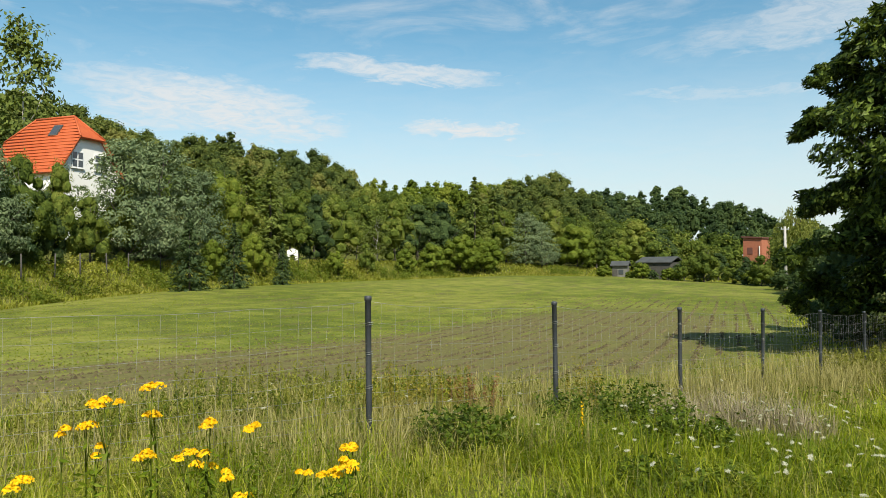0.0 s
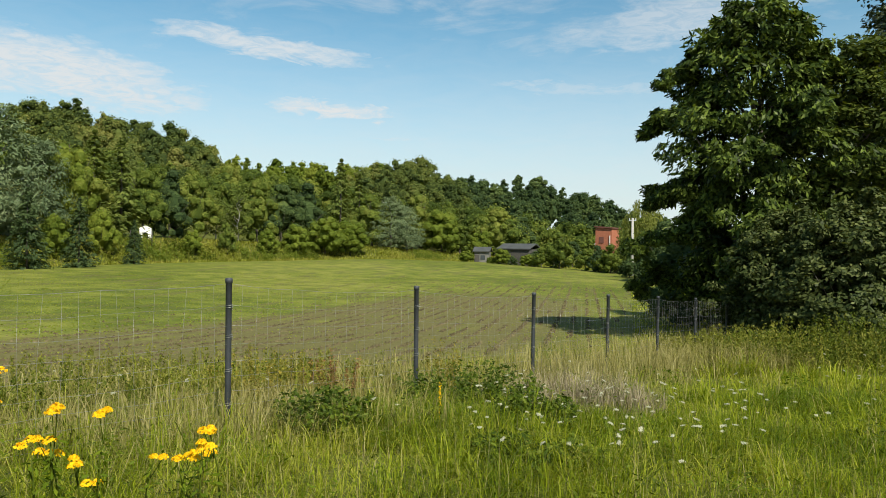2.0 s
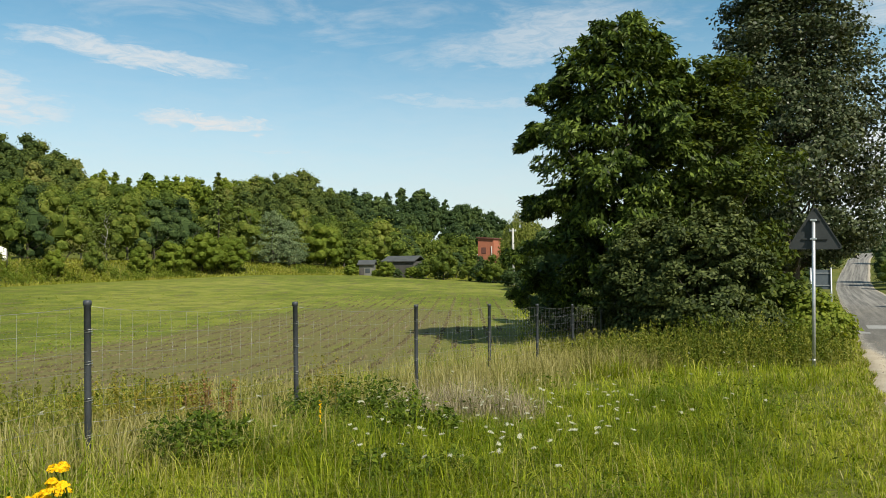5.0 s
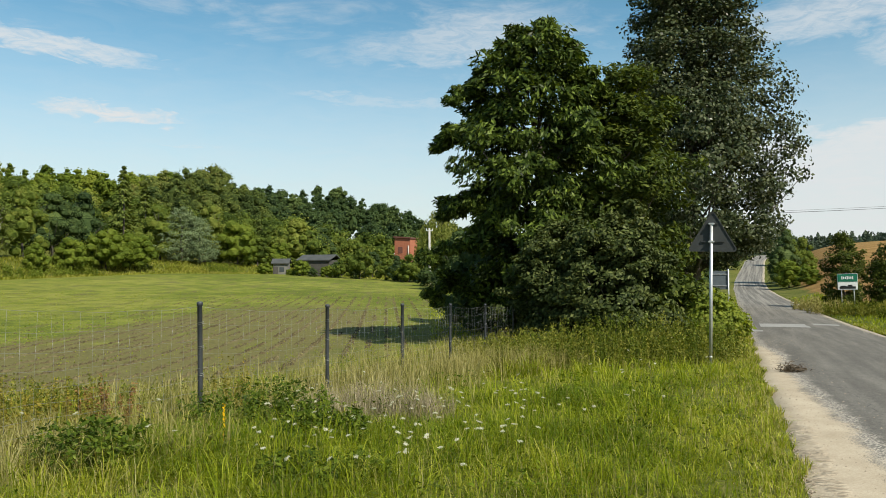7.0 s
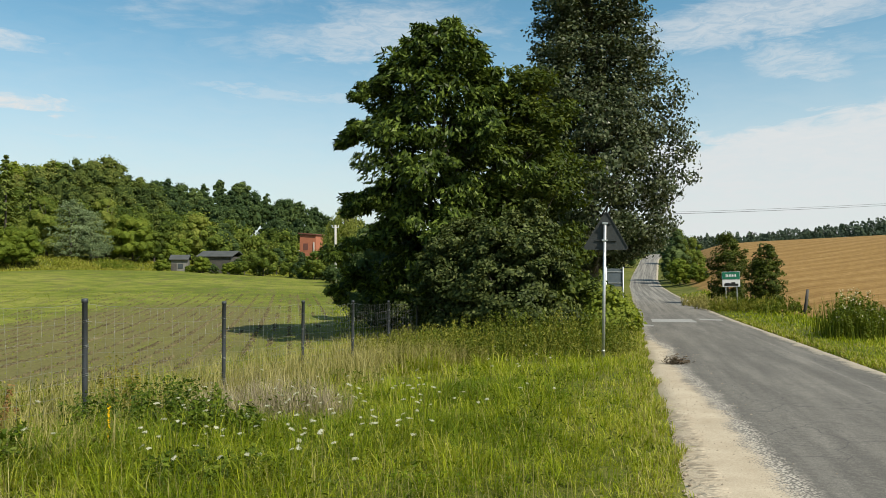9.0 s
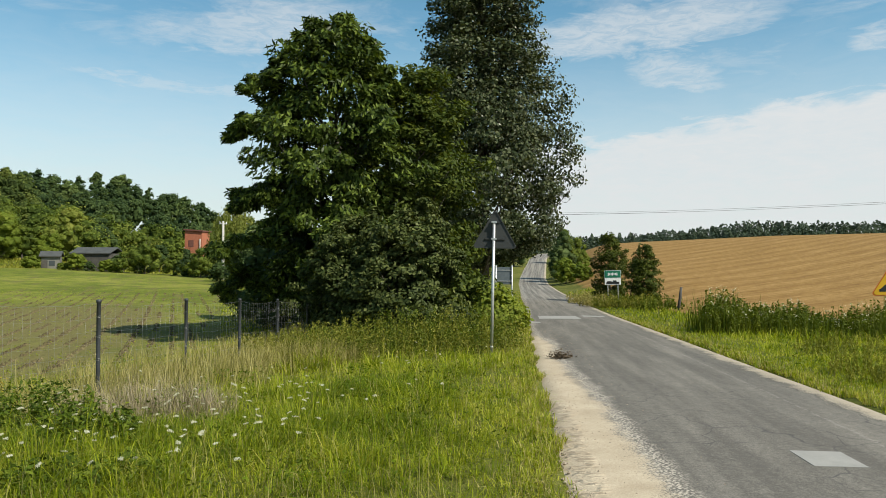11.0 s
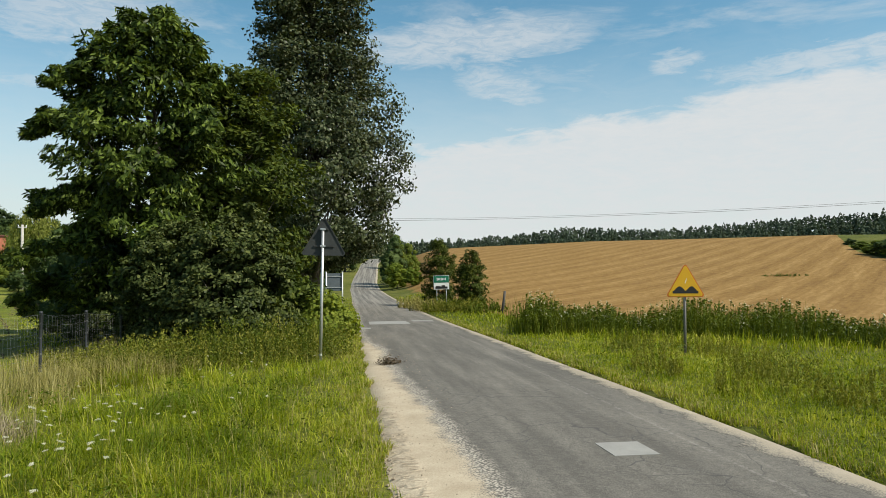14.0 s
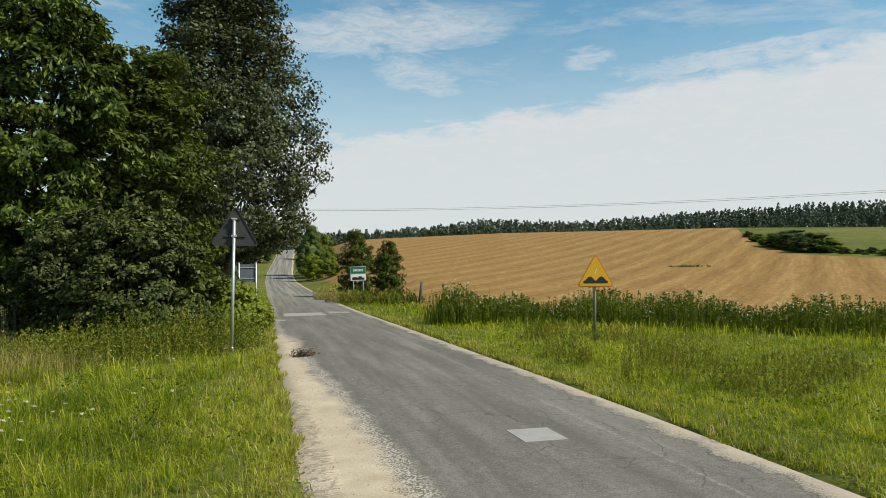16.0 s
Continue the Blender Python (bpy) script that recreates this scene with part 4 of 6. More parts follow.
POPLAR = [(0, 0.22), (0.05, 0.66), (0.13, 0.92), (0.22, 0.90), (0.36, 0.76), (0.50, 0.66), (0.67, 0.50), (0.85, 0.36), (0.94, 0.22), (1, 0.08)]
broadleaf("poplar", ground_pose(19.0, 45.0), "tall grey-green poplar with glinting leaves", "tree", 13, 25.0, 2.5, 6.2, "poplar_leaf", 1350, 84, 0.215, 0.85, POPLAR, 0.42, "bark", 0.7, "roadside trees", 0.35, 60)
SHOOTS = [(-1.5, 0.2, 2.3, 9), (-1.0, -0.8, 2.8, 9), (0.2, -1.3, 2.4, 9), (0.9, -0.8, 3.0, 9), (1.5, -0.2, 2.2, 9), (-0.3, 0.1, 3.3, 8), (0.6, 0.3, 3.5, 8), (1.9, 0.4, 1.4, 9), (-1.9, -0.3, 1.5, 9), (0.0, -1.7, 1.3, 9)]
BUSH = [(0, 0.8), (0.25, 1.0), (0.6, 0.9), (0.85, 0.6), (1, 0.2)]
broadleaf("bush", ground_pose(9.0, 21.5), "dense dark bush in front of the trees", "bush", 14, 3.0, 0.05, 1.5, "hazel_leaf", 120, 120, 0.12, 0.40, BUSH, 0.06, "bark", 0.6, "roadside bushes", 0.3, 20, boughs=SHOOTS)
broadleaf("bush", ground_pose(13.3, 20.8), "dense dark bush with fine leaves", "bush", 15, 3.35, 0.05, 1.8, "hazel_leaf", 120, 120, 0.13, 0.40, BUSH, 0.06, "bark", 0.6, "roadside bushes", 0.3, 20, boughs=SHOOTS)
broadleaf("bush", ground_pose(16.4, 22.0), "leafy green bush beside the road", "bush", 16, 2.1, 0.05, 1.5, "bush_leaf", 120, 130, 0.15, 0.42, BUSH, 0.05, "bark", 0.6, "roadside bushes", 0.3, 16)
broadleaf("bush", ground_pose(20.2, 21.0), "low bright green bramble at the road edge", "bush", 17, 1.1, 0.0, 0.65, "light_leaf", 70, 120, 0.13, 0.36, BUSH, 0.04, "bark", 0.7, "roadside bushes", 0.3, 12)
broadleaf("bush", ground_pose(31.4, 45.0), "upright dark shrub behind the place name sign", "bush", 18, 3.4, -0.1, 0.95, "bush_leaf", 190, 80, 0.13, 0.30, BUSH, 0.07, "bark", 0.6, "roadside bushes", 0.3, 16)
broadleaf("bush", ground_pose(28.9, 50.0), "loose green shrub by the place name sign", "bush", 19, 4.5, -0.1, 1.25, "bush_leaf", 190, 80, 0.13, 0.34, BUSH, 0.07, "bark", 0.6, "roadside bushes", 0.3, 16)

# ---------------------------------------------------------------- woods
DOME = [(0, 0.5), (0.2, 0.9), (0.5, 1.0), (0.75, 0.85), (0.92, 0.55), (1, 0.32)]


def woods(name, seed, rows, mat, label, spacing=4.0, conic=False, drift=0.5):
    """Many crowns whose tops follow a skyline: rows of (distance, skyline drop in degrees); skyline as heading and elevation."""
    rng = np.random.default_rng(seed)
    P, N, S, C, T, TC = [], [], [], [], [], []
    for d, drop, sky, a0, a1 in rows:
        n = max(2, int(radians(a1 - a0) * d / spacing))
        for k in range(n):
            az = a0 + (a1 - a0) * (k + rng.uniform(0.1, 0.9)) / n
            dd = d * rng.uniform(0.96, 1.04)
            el = np.interp(az, *zip(*sky)) - drop + rng.normal(0, 0.08 if conic else 0.14) - (0.12 if conic else 0.0) - abs(rng.normal(0, 0.18)) * (0.5 if conic else 1)
            x, y = at(az, dd)
            top = EYE + dd * math.tan(radians(el))
            low = max(on_ground(x, y) - 0.3, top - (24.0 if conic else rng.uniform(8.5, 12.0)))
            h = top - low
            if h < 2.0:
                continue
            r = min(0.34 * h, 4.3) if conic else min(0.60 * h, rng.uniform(2.4, 4.6))
            r = r * rng.uniform(0.8, 1.2)
            if conic:
                m, leaf = 116, 1.4
                t = rng.uniform(0, 1, m) ** 0.8
                rad = r * 0.95 * (1 - t) ** 0.55 * np.sqrt(rng.uniform(0.3, 1.1, m)) + 0.05
                a = rng.uniform(0, 2 * np.pi, m)
                p = np.stack([np.cos(a) * rad, np.sin(a) * rad, t * h], 1)
                nn = np.stack([np.cos(a), np.sin(a), 0.8 + 0 * a], 1)
            else:
                leaf = 0.0027 * dd
                m = int(np.clip(17.0 * r * (0.5 * r + 0.25 * h) / leaf ** 2, 300, 2000))
                p, nn, c = crown_clumps(rng, r, -0.06 * h, h, m, int(rng.integers(34, 48)))
                C.append(c + np.array([x, y, low]))
            P.append(p + np.array([x, y, low]))
            N.append(nn)
            S.append(leaf * rng.uniform(0.6, 1.3, len(p)))
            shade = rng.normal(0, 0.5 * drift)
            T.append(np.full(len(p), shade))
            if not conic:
                # a lower tint paints the shade inside the crown into its inner growth
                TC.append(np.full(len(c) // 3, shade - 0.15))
    P, N, S = map(np.concatenate, (P, N, S))
    inner = np.concatenate(C) if C else None
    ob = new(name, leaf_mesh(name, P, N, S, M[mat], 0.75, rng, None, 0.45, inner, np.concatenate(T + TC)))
    return tagged(ob, label, "woods", "", "stuff")


HILL = [(-75, 14.0), (-60, 13.5), (-53.4, 12.0), (-49.5, 10.9), (-47, 10.2), (-43, 10.8), (-38.8, 10.0), (-34.5, 8.9), (-33.2, 8.0), (-32, 5.5)]
woods("hill_woods", 31, [(185, 0.3, HILL, -66, -32.6), (172, 0.8, HILL, -66, -32.8), (158, 1.7, HILL, -66, -32), (142, 2.7, HILL, -66, -31.5)], "far_leaf", "mixed woods covering a hillside", 3.6)
BACK = [(-36, 7.4), (-33, 7.5), (-28, 7.3), (-23, 7.3), (-18, 7.0)]
woods("back_woods", 32, [(250, 0.25, BACK, -35, -18), (235, 0.8, BACK, -35, -18)], "light_leaf", "pale green wooded ridge", 4.0)
BEECH = [(-24, 6.2), (-22, 7.4), (-20, 8.1), (-17.5, 8.0), (-15.5, 7.0), (-14, 5.8)]
woods("dome_woods", 33, [(165, 0.4, BEECH, -24, -14), (155, 1.2, BEECH, -25, -13.5), (146, 2.0, BEECH, -25, -13)], "far_leaf", "rounded stand of broadleaved trees", 3.4, drift=0.3)
DARK = [(-17, 6.8), (-15, 7.2), (-12, 6.8), (-9, 7.0), (-7, 6.2), (-5.3, 5.6), (-3, 5.2), (-1.9, 4.6), (4, 3.4), (14, 3.0), (22, 2.6)]
woods("dark_woods", 34, [(280, 0.75, DARK, -16.5, 4), (262, 1.2, DARK, -16, 4), (240, 1.8, DARK, -16, 4), (215, 2.4, DARK, -15, 3)], "dark_leaf", "dark green woods on a low ridge", 4.2)
MIDDLE = [(-46, 8.2), (-42, 7.8), (-38, 6.9), (-33, 6.9), (-30, 6.6), (-26, 5.9), (-22, 5.4), (-17, 5.0), (-12, 4.3), (-7, 3.2), (-3, 2.4), (6, 1.8)]
woods("middle_woods", 35, [(138, 0.3, MIDDLE, -46, -8), (128, 1.2, MIDDLE, -48, -10), (150, 0.4, MIDDLE, -10, 6)], "wood_leaf", "leafy woods behind the field", 3.6)
RIGHT = [(20, 1.9), (27, 2.1), (31, 2.3), (35, 2.6), (39, 3.2), (43, 3.0), (47, 2.9), (52, 3.3), (56, 3.6), (62, 3.9), (70, 4.0)]
woods("ridge_woods", 36, [(490, 0.05, RIGHT, 20, 70), (478, 0.22, RIGHT, 20, 70), (460, 0.55, RIGHT, 20, 70), (440, 0.95, RIGHT, 20, 70)], "hazy_ridge_leaf", "distant pine woods along the horizon", 1.9, True)


def build_belt():
    """Single trees along the foot of the hill."""
    kinds = {
        "broad": broadleaf("tree", ground_pose(-33.0, 101.0), "green broadleaved tree at the field edge", "tree", 41, 10.0, -0.6, 3.6, "wood_leaf", 150, 32, 0.25, 0.95, ROUND, 0.2, group="trees at the field edge", wild=0.6, dense=3300),
        "dark": broadleaf("tree", ground_pose(-36.4, 86.0), "dark dense tree at the field edge", "tree", 42, 10.0, -0.6, 3.4, "dark_leaf", 150, 32, 0.25, 0.9, OVAL, 0.2, group="trees at the field edge", wild=0.6, dense=3300),
        "light": broadleaf("tree", ground_pose(-24.0, 100.0), "light green spreading tree at the field edge", "tree", 43, 10.0, -0.8, 4.4, "light_leaf", 150, 32, 0.25, 1.0, ROUND, 0.16, group="trees at the field edge", wild=0.6, dense=3300),
        "pine": broadleaf("pine", ground_pose(-46.6, 72.0), "bluish green pine with tufted branches", "tree", 44, 10.0, 0.5, 3.9, "pine_leaf", 230, 44, 0.36, 0.95, [(0, 0.55), (0.2, 1.0), (0.45, 0.9), (0.7, 0.62), (0.88, 0.36), (1, 0.1)], 0.22, slim=0.35, group="trees at the field edge", squash=0.5),
        "birch": broadleaf("birch", ground_pose(-31.6, 91.0), "slender birch with a pale trunk", "tree", 45, 10.0, 1.4, 2.2, "larch_leaf", 90, 36, 0.34, 0.8, OVAL, 0.13, "pale_bark", group="trees at the field edge", wild=0.4, dense=0),
        "larch": conifer("larch", ground_pose(-23.85, 118.0), "tall feathery yellow-green larch tree", "tree", 46, 10.0, 0.6, 2.4, "larch_leaf", 24, 12, 12, 0.5, group="trees at the field edge", droop=0.15),
        "spruce": conifer("spruce", ground_pose(-45.7, 66.0), "young dark spruce on the bank", "tree", 47, 10.0, 0.1, 3.0, "spruce_leaf", 26, 15, 14, 0.5, group="trees at the field edge", droop=0.2, power=0.8),
    }
    # kind, heading, distance, elevation of the top, widening
    spots = [
        ("pine", -60.5, 64, 15.5, 0.55), ("birch", -56.4, 100, 17.6, 1.0), ("pine", -58.8, 58, 9.0, 0.8), ("broad", -56.6, 59, 8.4, 0.7), ("broad", -54.4, 60, 8.0, 0.6), ("dark", -55.4, 58, 6.0, 0.8), ("broad", -52.4, 61, 5.6, 0.8), ("broad", -50.4, 64, 6.6, 0.7), ("dark", -57.8, 57, 5.5, 1.2),
        ("pine", -50.2, 70, 9.9, 0.95), ("pine", -47.7, 72, 10.0, 0.95), ("pine", -45.6, 74, 8.0, 0.95), ("pine", -48.8, 69, 6.0, 1.1), ("light", -43.1, 80, 7.7, 0.7), ("light", -44.0, 74, 2.6, 0.8), ("light", -41.0, 78, 3.0, 0.8), ("broad", -42.6, 84, 7.3, 1.0), ("larch", -41.6, 84, 8.2, 1.3), ("larch", -39.8, 88, 7.6, 1.3), ("broad", -38.3, 92, 6.2, 1.0),
        ("spruce", -45.7, 68, 4.0, 1.0), ("spruce", -42.5, 71, 3.5, 1.0), ("spruce", -38.9, 79, 2.1, 1.0), ("dark", -36.5, 86, 6.2, 0.9), ("broad", -34.6, 95, 5.6, 1.0), ("birch", -33.2, 90, 4.2, 1.3), ("birch", -31.6, 91, 4.4, 1.2), ("broad", -30.2, 100, 5.8, 1.0), ("dark", -28.4, 100, 5.4, 1.1), ("dark", -26.6, 101, 5.6, 1.1),
        ("light", -25.0, 101, 2.9, 1.3), ("light", -23.0, 103, 2.6, 1.3), ("larch", -23.85, 124, 7.1, 1.2), ("larch", -22.4, 126, 6.0, 1.2), ("broad", -21.4, 112, 4.7, 1.1), ("pine", -19.9, 113, 4.6, 1.0), ("pine", -18.6, 114, 3.8, 1.0), ("broad", -17.6, 119, 4.8, 1.0), ("light", -15.9, 117, 3.6, 1.1), ("broad", -14.4, 119, 2.4, 1.3), ("light", -12.8, 118, 1.9, 1.2), ("broad", -11.6, 124, 3.8, 1.1), ("dark", -9.6, 126, 3.2, 1.1),
        ("broad", -6.6, 104, 1.9, 1.1), ("dark", -5.6, 112, 1.2, 1.2), ("dark", -3.6, 100, 0.9, 1.3), ("broad", -2.7, 96, 1.0, 1.2), ("dark", -8.4, 112, 0.6, 1.3), ("dark", 1.0, 74, 3.0, 1.2), ("broad", -0.2, 97, 2.9, 1.2), ("light", -11.0, 105, 0.5, 1.2), ("broad", -8.0, 103, 0.7, 1.2), ("dark", -10.2, 104, -0.1, 1.5), ("broad", -4.6, 103, 0.6, 1.3), ("light", -3.4, 100, 0.5, 1.2), ("dark", -2.2, 100, 0.7, 1.2), ("light", -13.9, 108, 0.3, 1.6), ("light", -39.0, 77, 0.9, 1.0), ("broad", -11.7, 106, -0.2, 1.4), ("dark", -7.0, 104, -0.1, 1.5), ("light", -9.1, 104, 0.05, 1.6), ("dark", -0.2, 80, 0.8, 0.9), ("dark", -1.3, 84, -0.1, 1.6), ("broad", -11.0, 106, 0.15, 1.6), ("dark", -8.5, 106, 0.35, 1.5), ("light", -12.0, 106, -0.2, 1.4), ("light", -34.9, 84, 1.6, 0.9), ("broad", -32.4, 88, 2.2, 0.8), ("light", -29.4, 93, 1.8, 1.0), ("light", -27.2, 95, 2.2, 1.1), ("dark", 1.7, 35, 2.9, 0.9), ("dark", 3.2, 31, 4.2, 1.0), ("dark", 5.0, 30, 4.5, 1.2), ("dark", 8.5, 29, 4.5, 1.2), ("light", -0.2, 98, 3.4, 0.8),
        ("dark", 25.1, 106, 2.6, 0.9), ("broad", 26.4, 100, 2.0, 0.8), ("light", 25.5, 90, 0.4, 1.3), ("light", 26.8, 86, 0.0, 1.3), ("broad", 25.4, 150, 2.6, 1.0), ("dark", 21.4, 140, 3.2, 1.0), ("dark", 25.3, 98, 2.2, 1.0), ("dark", 19.5, 95, 3.0, 1.1), ("broad", 17.6, 60, 3.0, 1.0),
    ]
    # a hedge along the edge of the stubble
    edge = [(57.7, 160), (58.0, 133), (58.7, 114), (60, 104), (62.4, 94), (68, 88)]
    hedge_top = [(57.7, 1.95), (58.6, 1.75), (59.9, 1.60), (61.0, 1.95), (62.0, 1.85), (63.2, 1.60), (64.0, 1.0), (64.6, 0.6), (68, 0.55)]
    for i in range(26):
        az = 57.7 + 9.8 * i / 25
        el = float(np.interp(az, *zip(*hedge_top))) + (0.0, -0.25, 0.1, -0.4)[i % 4]
        spots.append((("dark", "broad", "dark", "dark", "broad")[i % 5], az, float(np.interp(az, *zip(*edge))) + (0, 2.5, 1.2)[i % 3], el, (2.4, 3.0, 2.6)[i % 3]))
    rng = np.random.default_rng(5)
    used = set()
    for kind, az, d, el, wide in spots:
        if az < -20 and kind != "spruce":
            d = max(d, float(bank_d(az)) + (9.5 if el > 3.2 else 3.5))
        x, y = at(az, d)
        g = on_ground(x, y)
        h = (EYE + d * math.tan(radians(el)) - g) / 10.0
        w = min(h, 1.2) * 0.6 + 0.4 * h
        m = pose(x, y, g - 0.1, 0, 0, rng.uniform(0, 360)) @ Matrix.Diagonal((w * wide, w * wide, h, 1))
        if kind in used:
            copy_thing(kinds[kind], m).matrix_basis = m
        else:
            used.add(kind)
            kinds[kind].matrix_basis = m


build_belt()

# ---------------------------------------------------------------- buildings
def build_house():
    d = 86.0
    x, y = at(-54.6, d)
    g = on_ground(x, y)
    top = EYE + d * math.tan(radians(10.6)) * 0.995
    eave = top - 5.9
    ob = thing("house", pose(x, y, eave - 4.5, 0, 0, 7), "white rendered house with an orange tiled half-hipped roof", "house")
    L, W, e, t = 9.2, 7.8, 4.5, 4.5 + 5.9
    hx, hy = L / 2, W / 2
    bm = bmesh.new()
    base = [(-hx, -hy), (hx, -hy), (hx, hy), (-hx, hy)]
    lo = [bm.verts.new((a, b, -2.5)) for a, b in base]
    hi = [bm.verts.new((a, b, e + 0.1)) for a, b in base]
    cut = 3.4
    k = hy * (1 - cut / 5.9)
    gl = [bm.verts.new((sx_ * hx, sy_ * k, e + cut)) for sx_, sy_ in ((1, -1), (1, 1), (-1, 1), (-1, -1))]
    bm.faces.new((lo[0], lo[1], hi[1], hi[0]))
    bm.faces.new((lo[2], lo[3], hi[3], hi[2]))
    bm.faces.new((lo[1], lo[2], hi[2], gl[1], gl[0], hi[1]))
    bm.faces.new((lo[3], lo[0], hi[0], gl[3], gl[2], hi[3]))
    bmesh.ops.recalc_face_normals(bm, faces=bm.faces[:])
    wall = part("wall", bm, ob, "white render", M["white_wall"])
    # roof: two slopes with clipped gables, thick edges
    o = 0.55
    bm = bmesh.new()
    rh = hx - 2.0
    s = 5.9 / hy

    def P(px, py, pz):
        return bm.verts.new((px, py, pz))

    ez = e - o * s * 0.55
    for sgn in (-1, 1):
        f = bm.faces.new((P(-hx - o, sgn * (hy + o), ez), P(hx + o, sgn * (hy + o), ez), P(hx + o, sgn * k, e + cut), P(rh, 0, t), P(-rh, 0, t), P(-hx - o, sgn * k, e + cut)))
    for sgn in (-1, 1):
        bm.faces.new((P(sgn * (hx + o), -k, e + cut), P(sgn * (hx + o), k, e + cut), P(sgn * rh, 0, t)))
    bmesh.ops.remove_doubles(bm, verts=bm.verts[:], dist=0.01)
    bmesh.ops.recalc_face_normals(bm, faces=bm.faces[:])
    bmesh.ops.solidify(bm, geom=bm.faces[:], thickness=0.22)
    roof = part("roof", bm, ob, "orange clay tile roof", M["roof_tile"])
    # tile courses as thin ribs up both slopes
    slope = math.hypot(hy + o, t - ez)
    for sgn in (-1, 1):
        for c in range(1, 17):
            q = c / 17
            py, pz = sgn * (hy + o) * (1 - q), ez + (t - ez) * q + 0.03
            half = hx + o if pz < e + cut else hx + o - (hx + o - rh) * (pz - e - cut) / (t - e - cut)
            part("tile_course", bm_tube([(-half, py, pz), (half, py, pz)], [0.05, 0.05], 5), roof, "", M["roof_tile"])
    part("ridge", bm_tube([(-rh, 0, t + 0.03), (rh, 0, t + 0.03)], [0.13, 0.13], 8), roof, "", M["roof_tile"])
    for sgn in (-1, 1):
        for k2 in (-1, 1):
            part("hip", bm_tube([(sgn * (hx + o), k2 * k, e + cut + 0.03), (sgn * rh, 0, t + 0.03)], [0.11, 0.11], 6), roof, "", M["roof_tile"])
    ang = math.atan2(t - ez, hy + o)
    m = Matrix.Translation((1.3, -(hy + o) * 0.26, ez + (t - ez) * 0.74 + 0.1)) @ Matrix.Rotation(ang, 4, "X")
    sky = part("roof_window", bm_box(1.15, 1.5, 0.14, m, 0.02), roof, "tilted roof window", M["grey_roof"])
    part("pane", bm_box(0.85, 1.15, 0.05, m @ Matrix.Translation((0, 0, 0.06))), sky, "", M["glass"])
    for wy in (-1.55, 1.35):
        wm = Matrix.Translation((hx + 0.02, wy, e + 1.1))
        win = part("window", bm_box(0.10, 1.5, 1.7, wm, 0.02), wall, "white framed double window", M["frame_white"])
        for py in (-0.36, 0.36):
            for pz in (-0.4, 0.42):
                part("pane", bm_box(0.03, 0.56, 0.66, wm @ Matrix.Translation((0.045, py, pz))), win, "", M["glass"])
        part("sill", bm_box(0.2, 1.7, 0.06, wm @ Matrix.Translation((0.06, 0, -0.9))), win, "", M["frame_white"])


def build_red_house():
    d = 118.0
    x, y = at(-2.95, d)
    base = EYE + d * math.tan(radians(-0.9))
    ob = thing("brick_shed", pose(x, y, base, 0, 0, -18), "red brick outbuilding with a flat dark roof", "shed")
    h = d * (math.tan(radians(2.05)) - math.tan(radians(-0.9)))
    part("wall", bm_box(2.7, 3.3, h, Matrix.Translation((0, 0, h / 2)), 0.02), ob, "weathered red brick", M["brick"])
    bm = bm_box(3.05, 3.75, 0.22, Matrix.Translation((0, 0, h + 0.1)) @ Matrix.Rotation(radians(4), 4, "Y"), 0.03)
    part("roof", bm, ob, "dark felt roof", M["brick_dark"])
    part("window", bm_box(0.8, 0.1, 1.0, Matrix.Translation((-0.35, -1.65, h - 1.9)), 0.02), ob, "bricked-up window", M["brick_dark"])
    part("downpipe", bm_tube([(1.05, -1.73, 0), (1.05, -1.73, h - 1.2)], [0.08, 0.08], 8), ob, "pale downpipe", M["concrete"])


M["old_plaster"] = plain("old_plaster", [(0.11, 0.11, 0.095), (0.18, 0.175, 0.155)], 2.0, 0.9)


def build_sheds():
    d = 112.0
    for az, w, dep, el0, el1, turn, label, wallm in ((-9.7, 5.0, 4.5, -1.0, 0.72, -14, "weathered timber shed with a grey pitched roof", "old_wood"), (-12.6, 2.2, 2.4, -0.9, 0.42, 4, "small pale garden shed with a grey roof", "old_plaster")):
        x, y = at(az, d)
        base = EYE + d * math.tan(radians(el0)) - 0.3
        h = d * (math.tan(radians(el1)) - math.tan(radians(el0))) + 0.3
        ob = thing("shed", pose(x, y, base, 0, 0, turn), label, "shed")
        e = h * 0.80
        body = part("wall", bm_box(w, dep, e, Matrix.Translation((0, 0, e / 2)), 0.02), ob, "", M[wallm])
        if wallm == "old_wood":
            for k in range(17):
                part("board", bm_box(0.28, 0.05, e - 0.2, Matrix.Translation((-w / 2 + 0.2 + k * (w - 0.4) / 16, -dep / 2 - 0.02, e / 2))), body, "", M["old_wood"])
        else:
            part("window", bm_box(0.7, 0.08, 0.7, Matrix.Translation((0.2, -dep / 2 - 0.02, e * 0.6)), 0.02), body, "", M["glass"])
            part("door", bm_box(0.75, 0.06, 1.7, Matrix.Translation((-0.7, -dep / 2 - 0.02, 0.95)), 0.02), body, "", M["old_wood"])
        bm = bm_prism([(-dep / 2 - 0.3, e - 0.05), (0, h), (dep / 2 + 0.3, e - 0.05), (dep / 2 + 0.3, e + 0.08), (0, h + 0.15), (-dep / 2 - 0.3, e + 0.08)], w + 0.5)
        bmesh.ops.rotate(bm, verts=bm.verts[:], cent=(0, 0, 0), matrix=Matrix.Rotation(radians(90), 3, "Z"))
        part("roof", bm, ob, "grey sheet roof", M["grey_roof"])


